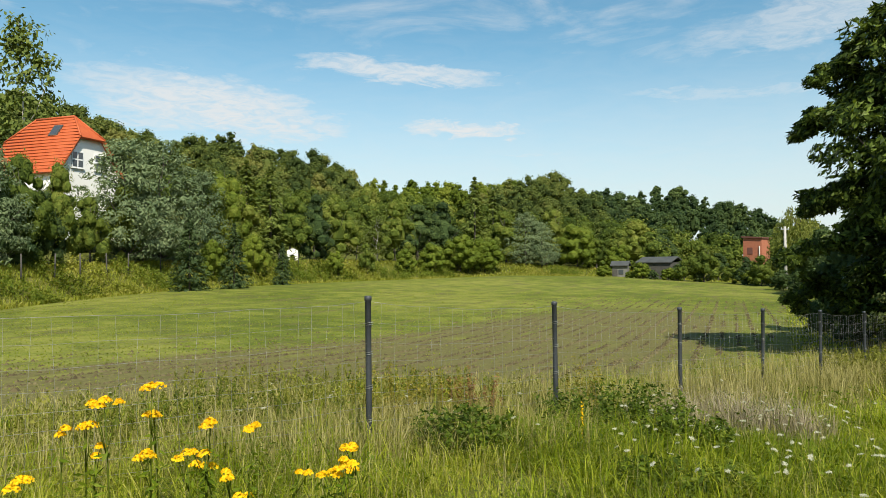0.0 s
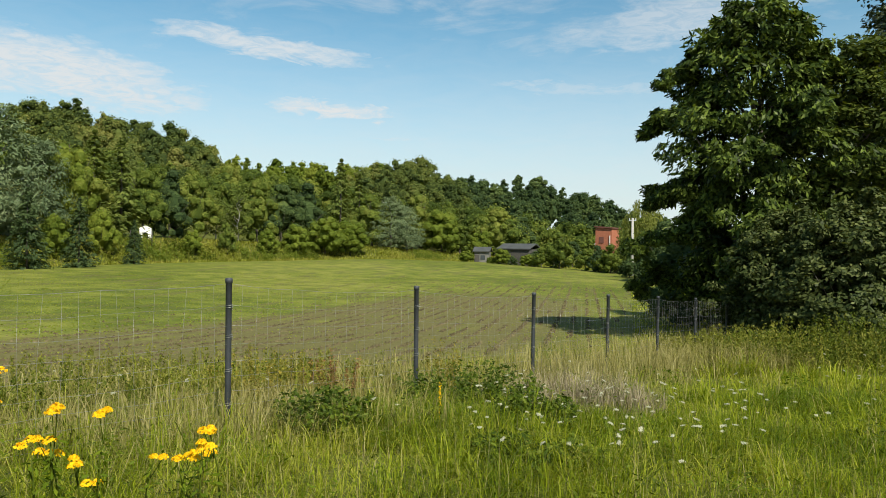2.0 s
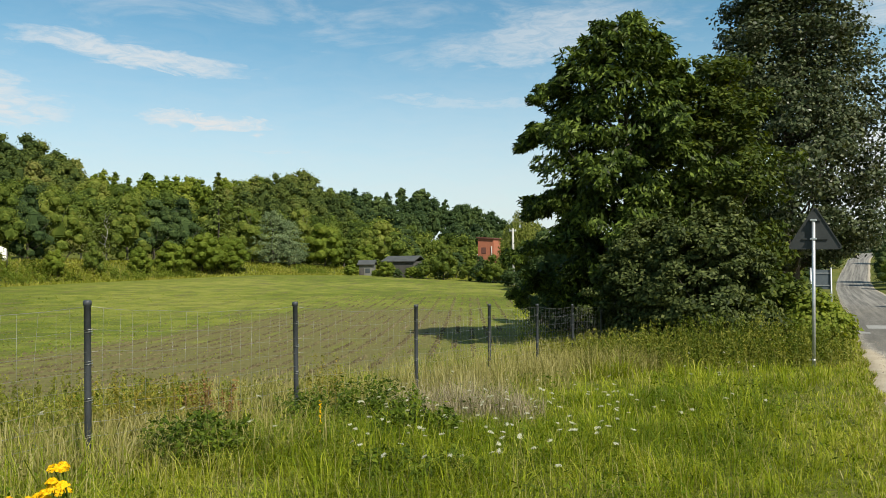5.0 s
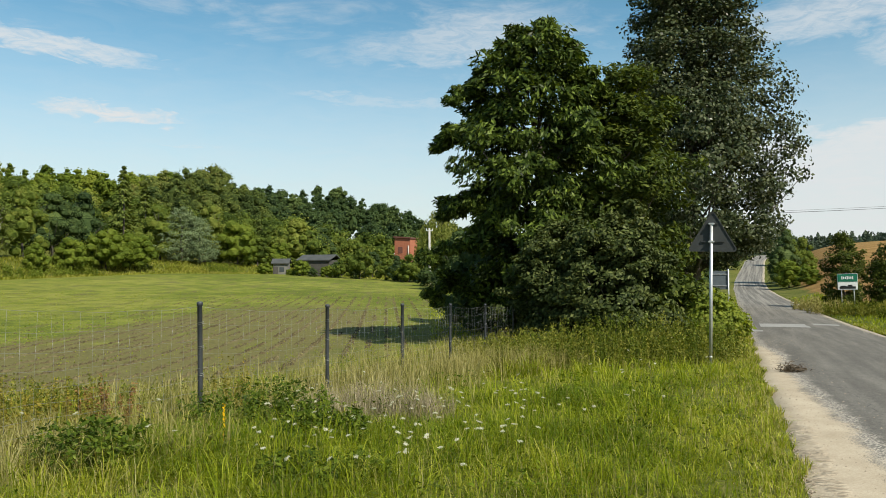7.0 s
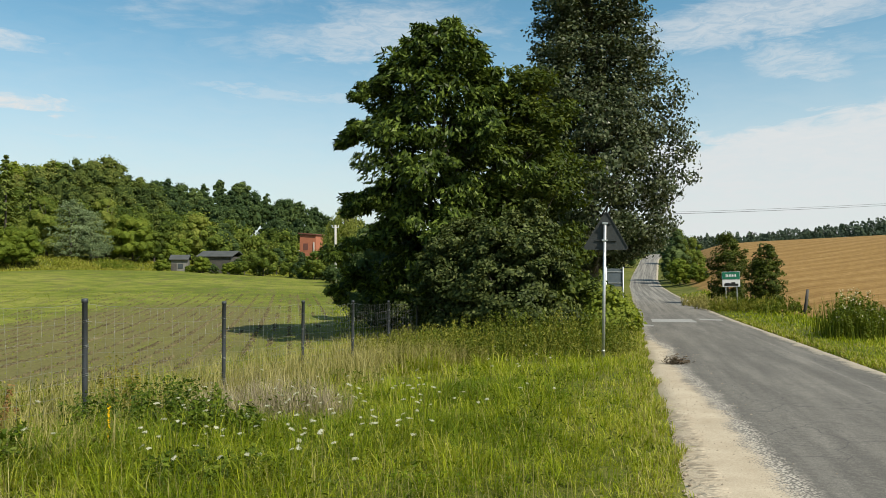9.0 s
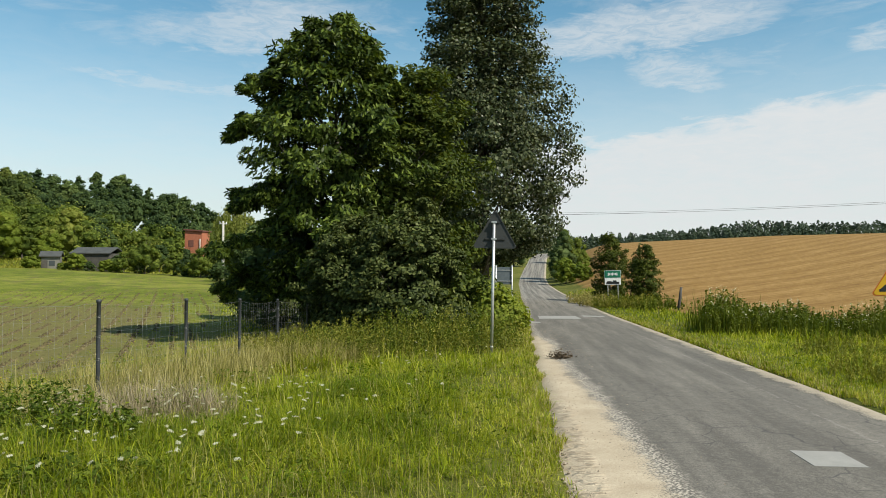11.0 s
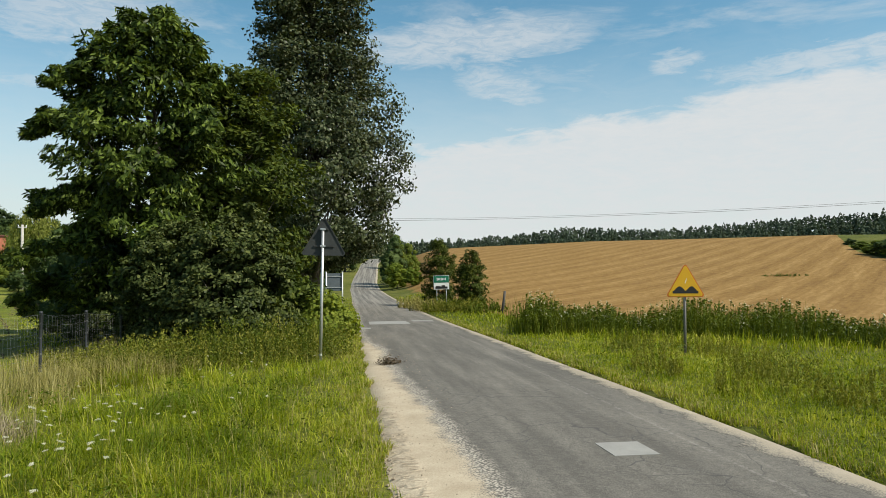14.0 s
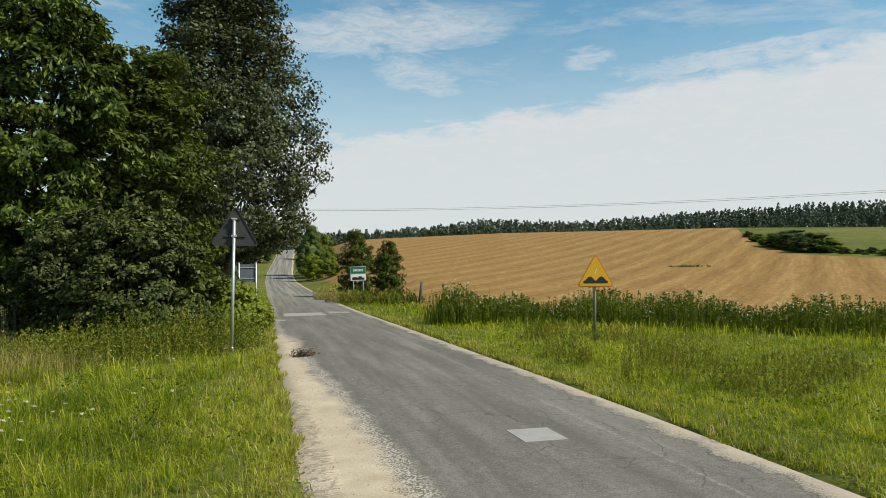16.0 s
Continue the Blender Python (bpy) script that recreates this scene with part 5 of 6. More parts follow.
def build_shrine():
    d = 90.0
    x, y = at(-38.15, d)
    g = on_ground(x, y)
    z0 = g
    ob = thing("wayside_shrine", pose(x, y, min(g, z0), 0, 0, 38), "small white arched masonry shrine among trees", "shrine")
    h = EYE + d * math.tan(radians(1.62)) - min(g, z0)
    pts = [(-0.65, 0), (-0.3, 0), (-0.3, h - 1.0)]
    pts += [(0.3 * math.cos(radians(180 - a)), h - 1.0 + 0.3 * math.sin(radians(a))) for a in range(30, 180, 30)]
    pts += [(0.3, h - 1.0), (0.3, 0), (0.65, 0), (0.65, h - 0.25), (0, h + 0.1), (-0.65, h - 0.25)]
    part("front", bm_prism(pts, 0.5), ob, "white plaster arch", M["white_wall"])
    part("back", bm_box(1.2, 0.1, h - 0.3, Matrix.Translation((0, 0.25, (h - 0.3) / 2))), ob, "", M["old_wood"])


def build_poles():
    d = 90.0
    x, y = at(-1.1, d)
    g = EYE + d * math.tan(radians(-1.75))
    top = EYE + d * math.tan(radians(2.85))
    ob = thing("utility_pole", pose(x, y, g, 0, 0, 20), "pale concrete utility pole", "pole")
    part("shaft", bm_tube([(0, 0, -0.5), (0, 0, (top - g) * 0.5), (0, 0, top - g)], [0.20, 0.17, 0.13], 10), ob, "", M["concrete"])
    part("cross_arm", bm_box(0.9, 0.1, 0.1, Matrix.Translation((0, 0, top - g - 0.3)), 0.01), ob, "", M["steel"])
    for px in (-0.38, 0.38):
        part("insulator", bm_tube([(px, 0, top - g - 0.25), (px, 0, top - g - 0.05)], [0.05, 0.035], 8), ob, "", M["sign_white"])
    # wires high over the stubble
    for k, (off, dz) in enumerate(((0, 0.0), (0.6, 0.10), (1.6, 0.42))):
        pts = []
        for i in range(41):
            q = i / 40
            ax, ay = at(20.0, 112 + off)
            bx, by = at(84.0, 92 + off)
            px, py = ax + (bx - ax) * q, ay + (by - ay) * q
            pts.append((px, py, 8.6 + dz + 0.45 * q - 4 * 1.2 * q * (1 - q) * (1 + 0.06 * k)))
        bm = bm_tube(pts, [0.014] * 41, 5)
        me = bpy.data.meshes.new("power_line")
        bm.to_mesh(me)
        bm.free()
        me.materials.append(M["cable"])
        tagged(new("power_line", me), "thin dark overhead wire across the sky", "cable", "overhead wires")
    # short old post at the edge of the stubble
    x, y = at(33.9, 37.0)
    g = on_ground(x, y)
    ob = thing("field_post", pose(x, y, g, 0, 9, 0), "short leaning weathered wooden post", "post")
    part("stake", bm_tube([(0, 0, -0.3), (0.02, 0, 0.6), (0, 0, 1.15)], [0.075, 0.07, 0.06], 8), ob, "", M["old_wood"])
    # stakes of an old fence along the bank
    first = None
    for az in (-56.6, -54.6, -53.0, -51.3, -49.9, -47.7, -44.4, -41.2, -40.2, -39.2, -37.7):
        dd = float(bank_d(az)) + 5.0
        x, y = at(az, dd)
        m = pose(x, y, on_ground(x, y), 0, 3 * math.sin(az * 7), 0)
        if first is None:
            first = thing("stake", m, "old wooden fence stake on the grassy bank", "post", "stakes on the bank")
            part("shaft", bm_tube([(0, 0, -0.3), (0.02, 0, 0.9), (0, 0, 1.9)], [0.07, 0.065, 0.05], 7), first, "", M["old_wood"])
        else:
            copy_thing(first, m)


build_house()
build_red_house()
build_sheds()
build_shrine()
build_poles()


# ---------------------------------------------------------------- grass and weeds
def keep_off_road(x, y, margin=0.0):
    u, v = road_uv(x, y)
    return np.abs(v - road_mid(u)) > 2.0 + margin


def hummock(x, y):
    """Where the sward stands tall (1) or is trodden and thin (0), at three scales."""
    a = np.sin(x * 0.83 + 1.1 * np.sin(y * 0.61 + 0.4)) * np.sin(y * 0.92 + 1.4 * np.sin(x * 0.53))
    b = np.sin(x * 2.3 + 1.7 * np.sin(y * 1.3)) * np.sin(y * 1.9 + 1.3 * np.sin(x * 1.7))
    c = np.sin(x * 5.9 + 2.1 * np.sin(y * 3.1)) * np.sin(y * 5.1 + 1.9 * np.sin(x * 4.3))
    return np.clip(0.5 + 0.28 * a + 0.24 * b + 0.22 * c, 0, 1)


def build_grass():
    rng = np.random.default_rng(21)
    # the verge near by: tufts whose blades fan out and lean with their tuft
    tx, ty = sow(rng, 11500, 4.7, 23.0, -62, 70, 0.85)
    keep = rng.uniform(0, 1, len(tx)) < 0.35 + 0.65 * hummock(tx, ty)
    tx, ty = tx[keep], ty[keep]
    per = 26
    size = rng.uniform(0.45, 1.0, len(tx)) + 0.5 * (rng.uniform(0, 1, len(tx)) < 0.14)
    spread = rng.uniform(0.02, 0.08, len(tx)) * (0.7 + np.hypot(tx, ty) / 10)
    ox, oy = rng.normal(0, 1, (2, len(tx) * per)) * np.repeat(spread, per)
    x, y = np.repeat(tx, per) + ox, np.repeat(ty, per) + oy
    lean = rng.uniform(0, 2 * np.pi, len(tx))
    s0 = np.repeat(spread, per) * 0.8
    way = np.arctan2(oy + s0 * np.repeat(np.sin(lean), per), ox + s0 * np.repeat(np.cos(lean), per))
    size = np.repeat(size, per)
    u, v = road_uv(x, y)
    edge = np.abs(v - road_mid(u)) - 2.0
    k = (edge > 0.10 * np.sin(u * 2.1) + 0.07 * np.sin(u * 5.3 + 1)) & (crop_field(x, y) < 0.6)
    x, y, edge, size, way, v = x[k], y[k], edge[k], size[k], way[k], v[k]
    d = np.hypot(x, y)
    az = np.degrees(np.arctan2(x, y))
    tall = np.clip(0.35 + edge / 2.2, 0.35, 1.0) * np.where(v > 2, 0.62, 1.0) * (1 + 0.25 * ss(-az, 15, 40))
    h = rng.uniform(0.09, 0.40, len(x)) * tall * size * (0.55 + 0.9 * hummock(x, y))
    w = rng.uniform(0.0030, 0.0075, len(x)) * (0.55 + d / 9.0)
    blade_thing("verge_grass", rng, x, y, h, w, "grass", "thick green grass on the road verge", "grass", 1.45, way=way)
    # short turf between the tufts
    x, y = sow(rng, 52000, 4.7, 23.0, -62, 70, 0.85)
    mx, my = sow(rng, 34000, 6.5, 20.0, 34, 70, 0.9)
    x, y = np.concatenate([x, mx]), np.concatenate([y, my])
    u, v = road_uv(x, y)
    k = (np.abs(v - road_mid(u)) > 1.98 + rng.uniform(0, 0.25, len(x))) & (crop_field(x, y) < 0.6)
    x, y = x[k], y[k]
    blade_thing("turf", rng, x, y, rng.uniform(0.04, 0.15, len(x)), rng.uniform(0.004, 0.008, len(x)) * (0.6 + np.hypot(x, y) / 9), "grass", "short turf between taller tufts", "grass", 1.4)
    # short worn grass along both road edges
    n = 30000
    u = 2.5 + 30 * rng.uniform(0, 1, n) ** 1.4
    s = np.where(rng.uniform(0, 1, n) < 0.55, -1, 1)
    v = road_mid(u) + s * (2.02 + np.abs(rng.normal(-0.02, 0.22, n)) + 0.08 * np.sin(u * 2.7 + s) + 0.05 * np.sin(u * 7.1) - 0.06)
    x, y = road_xy(u, v)
    for name, sel, mat, label in (("edge_grass", rng.uniform(0, 1, n) < 0.6, "grass", "short worn grass at the road edge"), ("dry_edge_grass", None, "dry_grass", "dry trodden grass at the road edge")):
        if sel is None:
            sel = ~last
        last = sel
        d = np.hypot(x[sel], y[sel])
        blade_thing(name, rng, x[sel], y[sel], rng.uniform(0.05, 0.17, len(d)), rng.uniform(0.004, 0.008, len(d)) * (0.6 + d / 9), mat, label, "grass", 1.1)
    # farther rough grass
    x, y = sow(rng, 150000, 20.0, 70.0, -66, 72, 0.7)
    k = keep_off_road(x, y, 0.05) & (crop_field(x, y) < 0.3) & (stubble_field(x, y) < 0)
    x, y = x[k], y[k]
    d = np.hypot(x, y)
    meadow = (road_uv(x, y)[1] < -3) & (y > 17)
    u, v = road_uv(x, y)
    by_road = np.clip((np.abs(v - road_mid(u)) - 1.2) / 4.0, 0.3, 1.0)
    blade_thing("rough_grass", rng, x, y, rng.uniform(0.12, 0.50, len(x)) * by_road * np.where(meadow, 0.4, 1.0), 0.008 + 0.0009 * d * rng.uniform(0.6, 1.3, len(x)), "grass", "rough grass beyond the verge", "grass", 1.0)
    # bank at the foot of the hill
    a = rng.uniform(-64, 2, 34000)
    b = bank_d(a) + rng.uniform(-1.0, 9.0, len(a))
    x, y = np.sin(np.radians(a)) * b, np.cos(np.radians(a)) * b
    blade_thing("bank_grass", rng, x, y, rng.uniform(0.15, 0.55, len(x)), rng.uniform(0.05, 0.12, len(x)), "bank", "unmown grass on the bank", "grass", 1.2)


def lumps(name, rng, x, y, z, r, mat, label, category):
    """Small angular lumps."""
    n = len(x)
    oc = np.array([[1, 0, 0], [0, 1, 0], [-1, 0, 0], [0, -1, 0], [0, 0, 0.8], [0, 0, -0.8]], float)
    vs = np.stack([x, y, z], 1)[:, None] + oc[None] * r[:, None, None] * rng.uniform(0.6, 1.3, (n, 6, 1))
    tri = np.array([[0, 1, 4], [1, 2, 4], [2, 3, 4], [3, 0, 4], [1, 0, 5], [2, 1, 5], [3, 2, 5], [0, 3, 5]])
    fs = (np.arange(n)[:, None, None] * 6 + tri[None]).ravel()
    ob = new(name, mesh_from(name, vs.reshape(-1, 3), fs, np.full(n * 8, 3), M[mat], False))
    return tagged(ob, label, category, "", "stuff")


M["clod"] = foliage("clod", [(0.054, 0.043, 0.022), (0.092, 0.075, 0.038), (0.150, 0.128, 0.064)], 0.0, 0.95)


def build_crop():
    rng = np.random.default_rng(22)
    x, y = sow(rng, 60000, 9.0, 66.0, -60, 6, 0.8)
    k = (crop_field(x, y) > 0.2) & (rng.uniform(0, 1, len(x)) > 0.8 * bare_soil(x, y))
    x, y = x[k], y[k]
    # plants stand in rows
    row = x + 0.10 * y
    x = x + (np.round(row / 0.75) * 0.75 - row) * np.where(y > 22, 0.22, 0.4)
    d = np.hypot(x, y)
    blade_thing("crop_plants", rng, x, y, rng.uniform(0.03, 0.10, len(x)), 0.014 + 0.0013 * d * rng.uniform(0.6, 1.3, len(x)), "crop", "young crop plants in rows on bare soil", "crop", 1.7)
    # clods turned up in rows on the bare strip
    n = 30000
    x, y = rng.uniform(-19, -1, n), rng.uniform(8, 60, n)
    row = x + 0.08 * y
    x = x + (np.round(row / 0.62) * 0.62 - row) * 0.72
    k = (crop_field(x, y) > 0.2) & (rng.uniform(0, 1, n) < 0.15 + 0.85 * bare_soil(x, y)) & (np.sin(np.round(row / 0.62) * 2.7) + 0.8 * np.sin(y * 0.9 + np.round(row / 0.62) * 1.9) > -0.5)
    lumps("soil_clods", rng, x[k], y[k], land(x[k], y[k]), rng.uniform(0.02, 0.07, int(k.sum())), "clod", "brown clods of soil in ploughed rows", "soil")


def stalks(name, seed, cx, cy, spread, count, hmin, hmax, width, mat, label, category, bend=0.25, turn=0.0):
    """An oval patch of upright stalks."""
    rng = np.random.default_rng(seed)
    a, r = rng.uniform(0, 2 * np.pi, count), np.sqrt(rng.uniform(0, 1, count))
    px, py = np.cos(a) * r * spread[0], np.sin(a) * r * spread[1]
    c, s = math.cos(radians(turn)), math.sin(radians(turn))
    x, y = cx + px * c - py * s, cy + px * s + py * c
    h = rng.uniform(hmin, hmax, count) * (1.1 - 0.45 * r ** 2)
    return blade_thing(name, rng, x, y, h, np.full(count, width) * rng.uniform(0.6, 1.4, count), mat, label, category, bend)


def leafy(name, seed, cx, cy, spread, plants, hmin, hmax, leaf, mat, label, category, per=26, turn=0.0, upright=0.0):
    """A patch of leafy stems, each with leaves all the way up."""
    rng = np.random.default_rng(seed)
    a, r = rng.uniform(0, 2 * np.pi, plants), np.sqrt(rng.uniform(0, 1, plants))
    px, py = np.cos(a) * r * spread[0], np.sin(a) * r * spread[1]
    c, s = math.cos(radians(turn)), math.sin(radians(turn))
    x, y = cx + px * c - py * s, cy + px * s + py * c
    h = rng.uniform(hmin, hmax, plants) * (1.1 - 0.35 * r ** 2)
    base = np.stack([x, y, land(x, y)], 1)
    tip = base + np.stack([rng.normal(0, 0.12, plants) * h, rng.normal(0, 0.12, plants) * h, h], 1)
    t = rng.uniform(0.12, 1, (plants, per, 1))
    ang = rng.uniform(0, 2 * np.pi, (plants, per))
    out = np.stack([np.cos(ang), np.sin(ang), np.zeros_like(ang)], -1)
    p = base[:, None] + (tip - base)[:, None] * t + out * (leaf * rng.uniform(0.3, 0.9, (plants, per, 1)))
    nrm = (out * (0.5 + upright) + np.array([0, 0, 0.9 * (1 - upright)])).reshape(-1, 3)
    out = out + np.array([0, 0, 1.6 * upright])
    p = p.reshape(-1, 3)
    ob = new(name, leaf_mesh(name, p, nrm, leaf * rng.uniform(0.5, 1.4, len(p)), M[mat], 0.45, rng, out.reshape(-1, 3)))
    return tagged(ob, label, category, "", "stuff")


build_grass()
build_crop()


def build_weeds():
    # along the fence
    rng = np.random.default_rng(51)
    n = 26000
    q = rng.uniform(-0.6, 8.2, n)
    off = rng.normal(0.2, 0.95, n)
    x = FENCE_A[0] + FENCE_STEP[0] * q - FENCE_DIR[1] * off
    y = FENCE_A[1] + FENCE_STEP[1] * q + FENCE_DIR[0] * off
    clump = 0.5 + 0.5 * np.sin(q * 5.1) * np.sin(q * 2.3 + off)
    k = rng.uniform(0, 1, n) < 0.05 + 0.95 * clump ** 1.6
    x, y = x[k], y[k]
    d = np.hypot(x, y)
    h = rng.uniform(0.25, 0.75, len(x)) * np.where(q[k] < 1.0, 0.75, 1.0)
    blade_thing("dry_fence_grass", rng, x, y, h, rng.uniform(0.003, 0.007, len(x)) * (0.5 + d / 10), "dry_grass", "pale seeding grass along the fence", "grass", 0.8)
    # thin seeding stems all over the verge
    x, y = sow(rng, 12000, 3.6, 20.0, -64, 60, 0.8)
    u, v = road_uv(x, y)
    k = (v < -0.4) & (crop_field(x, y) < 0.4)
    x, y = x[k], y[k]
    d = np.hypot(x, y)
    blade_thing("seeding_grass", rng, x, y, rng.uniform(0.2, 0.5, len(x)), rng.uniform(0.0015, 0.004, len(x)) * (0.6 + d / 9), "dry_grass", "straw-coloured seeding stems in the grass", "grass", 0.9)
    stalks("dead_stalks", 52, -1.0, 8.7, (1.1, 0.7), 3800, 0.2, 0.68, 0.0042, "dry_stem", "patch of grey dead stalks in the grass", "weeds", 0.9)
    stalks("pale_reeds", 53, -0.7, 12.2, (1.3, 1.0), 800, 0.5, 1.0, 0.007, "dry_grass", "pale tall grass clump by the fence", "grass", 0.6)
    stalks("bleached_grass", 54, 1.3, 14.6, (1.6, 1.2), 2400, 0.35, 0.75, 0.008, "dry_grass", "bleached flattened grass clump", "grass", 0.8)
    stalks("lush_grass", 55, 0.0, 7.0, (2.2, 1.1), 3600, 0.12, 0.42, 0.007, "lush", "lush green grass clump", "grass", 1.3)
    stalks("lush_grass", 56, -2.3, 6.6, (1.3, 0.8), 3200, 0.15, 0.52, 0.007, "lush", "lush green grass clump", "grass", 1.3)
    stalks("lush_grass", 57, 1.9, 9.6, (1.0, 1.2), 3600, 0.1, 0.36, 0.008, "lush", "lush green grass clump", "grass", 1.3)
    leafy("nettles", 58, -3.1, 6.3, (0.55, 0.45), 90, 0.25, 0.50, 0.055, "nettle", "low dark green nettles in the grass", "weeds", 44)
    leafy("nettles", 59, -2.1, 8.0, (0.85, 0.6), 150, 0.25, 0.62, 0.048, "nettle", "dark green leafy weeds at the fence", "weeds", 44)
    leafy("nettles", 60, -1.2, 7.0, (0.4, 0.4), 60, 0.25, 0.45, 0.05, "nettle", "low dark green nettles in the grass", "weeds", 44)
    leafy("nettles", 72, -1.0, 5.7, (0.55, 0.35), 70, 0.15, 0.32, 0.05, "nettle", "low dark green nettles in the grass", "weeds", 40)
    leafy("yellow_herbs", 61, -4.6, 8.2, (0.8, 0.7), 120, 0.3, 0.72, 0.032, "ochre_leaf", "yellowing herbs behind the fence", "weeds", 60)
    leafy("yellow_herbs", 62, -2.75, 9.6, (0.35, 0.3), 34, 0.45, 0.85, 0.034, "ochre_leaf", "yellowing herbs behind the fence", "weeds", 60)
    leafy("rusty_dock", 63, -3.75, 8.1, (0.30, 0.3), 26, 0.4, 0.72, 0.036, "rust_leaf", "rusty brown dock plants", "weeds", 60)
    leafy("field_weeds", 64, -7.0, 10.0, (3.2, 2.0), 260, 0.2, 0.55, 0.045, "olive_weed", "scattered weeds at the field edge", "weeds", 34, 0, 0.7)
    leafy("tall_nettles", 65, 3.4, 15.2, (2.7, 1.9), 520, 0.35, 1.0, 0.05, "olive_weed", "stand of tall olive weeds before the bushes", "weeds", 34, -8, 0.6)
    leafy("tall_nettles", 73, 3.7, 15.4, (2.5, 1.7), 480, 0.4, 1.0, 0.05, "weed", "stand of tall green nettles before the bushes", "weeds", 34, -8, 0.5)
    leafy("tall_nettles", 66, 1.6, 17.2, (1.7, 1.0), 300, 0.4, 0.8, 0.06, "olive_weed", "tall weeds along the fence end", "weeds", 30, -20, 0.6)
    n = 9000
    x, y = sow(rng, n, 6.5, 14.0, -62, -16, 1.0)
    k = crop_field(x, y) < 0.8
    x, y = x[k], y[k]
    blade_thing("rank_grass", rng, x, y, rng.uniform(0.2, 0.6, len(x)), rng.uniform(0.004, 0.009, len(x)) * (0.5 + np.hypot(x, y) / 10), "dry_grass", "rank straw-coloured grass behind the fence", "grass", 0.9)
    for i, (az, d) in enumerate(((-53, 8.6), (-46, 9.2), (-40, 9.6), (-35, 9.4), (-30, 10.4), (-24, 11.0))):
        x, y = at(az, d)
        leafy("fence_weeds", 150 + i, x, y, (1.3, 0.6), 90, 0.2, 0.6, 0.04, ("olive_weed", "weed", "olive_weed")[i % 3], "straggling weeds behind the fence", "weeds", 40, -az, 0.6)
    # band of weeds between the verge and the stubble
    line = [(13.3, 18.6), (14.7, 17.9), (16.4, 16.8), (18.8, 14.9), (19.4, 11.6), (20.2, 8.6), (21.5, 5.0)]
    n = 1900
    q = rng.uniform(0, len(line) - 1.001, n)
    i = q.astype(int)
    f = q - i
    L = np.array(line)
    p = L[i] * (1 - f[:, None]) + L[i + 1] * f[:, None]
    out = p / np.linalg.norm(p, axis=1, keepdims=True)
    p = p + out * rng.uniform(-0.6, 3.4, n)[:, None] + rng.normal(0, 0.15, (n, 2))
    h = rng.uniform(0.45, 1.2, n) * (0.85 + 0.3 * np.sin(q * 4.3) * np.sin(q * 1.7 + 1))
    base = np.stack([p[:, 0], p[:, 1], land(p[:, 0], p[:, 1])], 1)
    per = 30
    t = rng.uniform(0.05, 1, (n, per, 1)) ** 0.8
    ang = rng.uniform(0, 2 * np.pi, (n, per))
    o = np.stack([np.cos(ang), np.sin(ang), 0 * ang], -1)
    pts = base[:, None] + np.array([0, 0, 1.0]) * (h[:, None, None] * t) + o * (0.085 * rng.uniform(0.2, 1.0, (n, per, 1)) * (1.3 - t))
    ob = new("weed_band", leaf_mesh("weed_band", pts.reshape(-1, 3), (o * 0.5 + np.array([0, 0, 0.9])).reshape(-1, 3), 0.11 * rng.uniform(0.5, 1.4, n * per), M["weed"], 0.34, rng, o.reshape(-1, 3)))
    tagged(ob, "tall dark green weeds edging the stubble field", "weeds", "", "stuff")
    j = rng.choice(n, 14000)
    gx, gy = p[j, 0] + rng.normal(0, 0.25, len(j)), p[j, 1] + rng.normal(0, 0.25, len(j))
    blade_thing("band_grass", rng, gx, gy, h[j] * rng.uniform(0.5, 1.15, len(j)), rng.uniform(0.012, 0.026, len(j)), "weed", "tall grass among the weeds", "grass", 0.3)
    k = rng.choice(n, 420, replace=False)
    top = base[k] + np.array([0, 0, 1.0]) * (h[k] * 1.02)[:, None]
    m = np.repeat(top, 5, 0) + rng.normal(0, 0.04, (len(top) * 5, 3))
    ob = new("thistle_down", leaf_mesh("thistle_down", m, np.tile([0, 0, 1.0], (len(m), 1)), 0.05, M["white_flower"], 0.8, rng))
    tagged(ob, "whitish flower heads over the weeds", "flowers", "", "stuff")
    x, y = at(54.4, 73.1)
    leafy("field_thistles", 70, x, y, (2.2, 0.35), 46, 0.08, 0.26, 0.10, "weed", "strip of green weeds left in the stubble", "weeds", 20, -50)
    # tall herbs and reddish grass round the foot of the place name sign
    for i, (az, d, kind) in enumerate(((29.0, 41.0, "olive_weed"), (28.0, 42.5, "dry_grass"), (30.2, 41.5, "weed"), (27.0, 46.0, "dry_grass"), (31.2, 40.0, "olive_weed"), (32.6, 37.5, "weed"))):
        x, y = at(az, d)
        leafy("sign_weeds", 160 + i, x, y, (1.1, 0.8), 70, 0.3, 0.85, 0.10, kind, "tall herbs round the place name sign", "weeds", 30, -az, 0.8)
    # low leafy herbs in loose clumps among the grass
    cx, cy = sow(rng, 170, 3.4, 19.0, -64, 70, 0.8)
    u, v = road_uv(cx, cy)
    k = (np.abs(v - road_mid(u)) > 2.7) & (crop_field(cx, cy) < 0.2)
    for mat, label, take in (("weed", "dark leafy herbs scattered in the verge", slice(0, None, 2)), ("lush", "green leafy herbs scattered in the verge", slice(1, None, 2))):
        hx, hy = cx[k][take], cy[k][take]
        reach = rng.uniform(0.12, 0.45, len(hx))
        per = 90
        px, py = np.repeat(hx, per) + rng.normal(0, 1, len(hx) * per) * np.repeat(reach, per), np.repeat(hy, per) + rng.normal(0, 1, len(hx) * per) * np.repeat(reach, per)
        u, v = road_uv(px, py)
        ok = np.abs(v - road_mid(u)) > 2.25
        px, py = px[ok], py[ok]
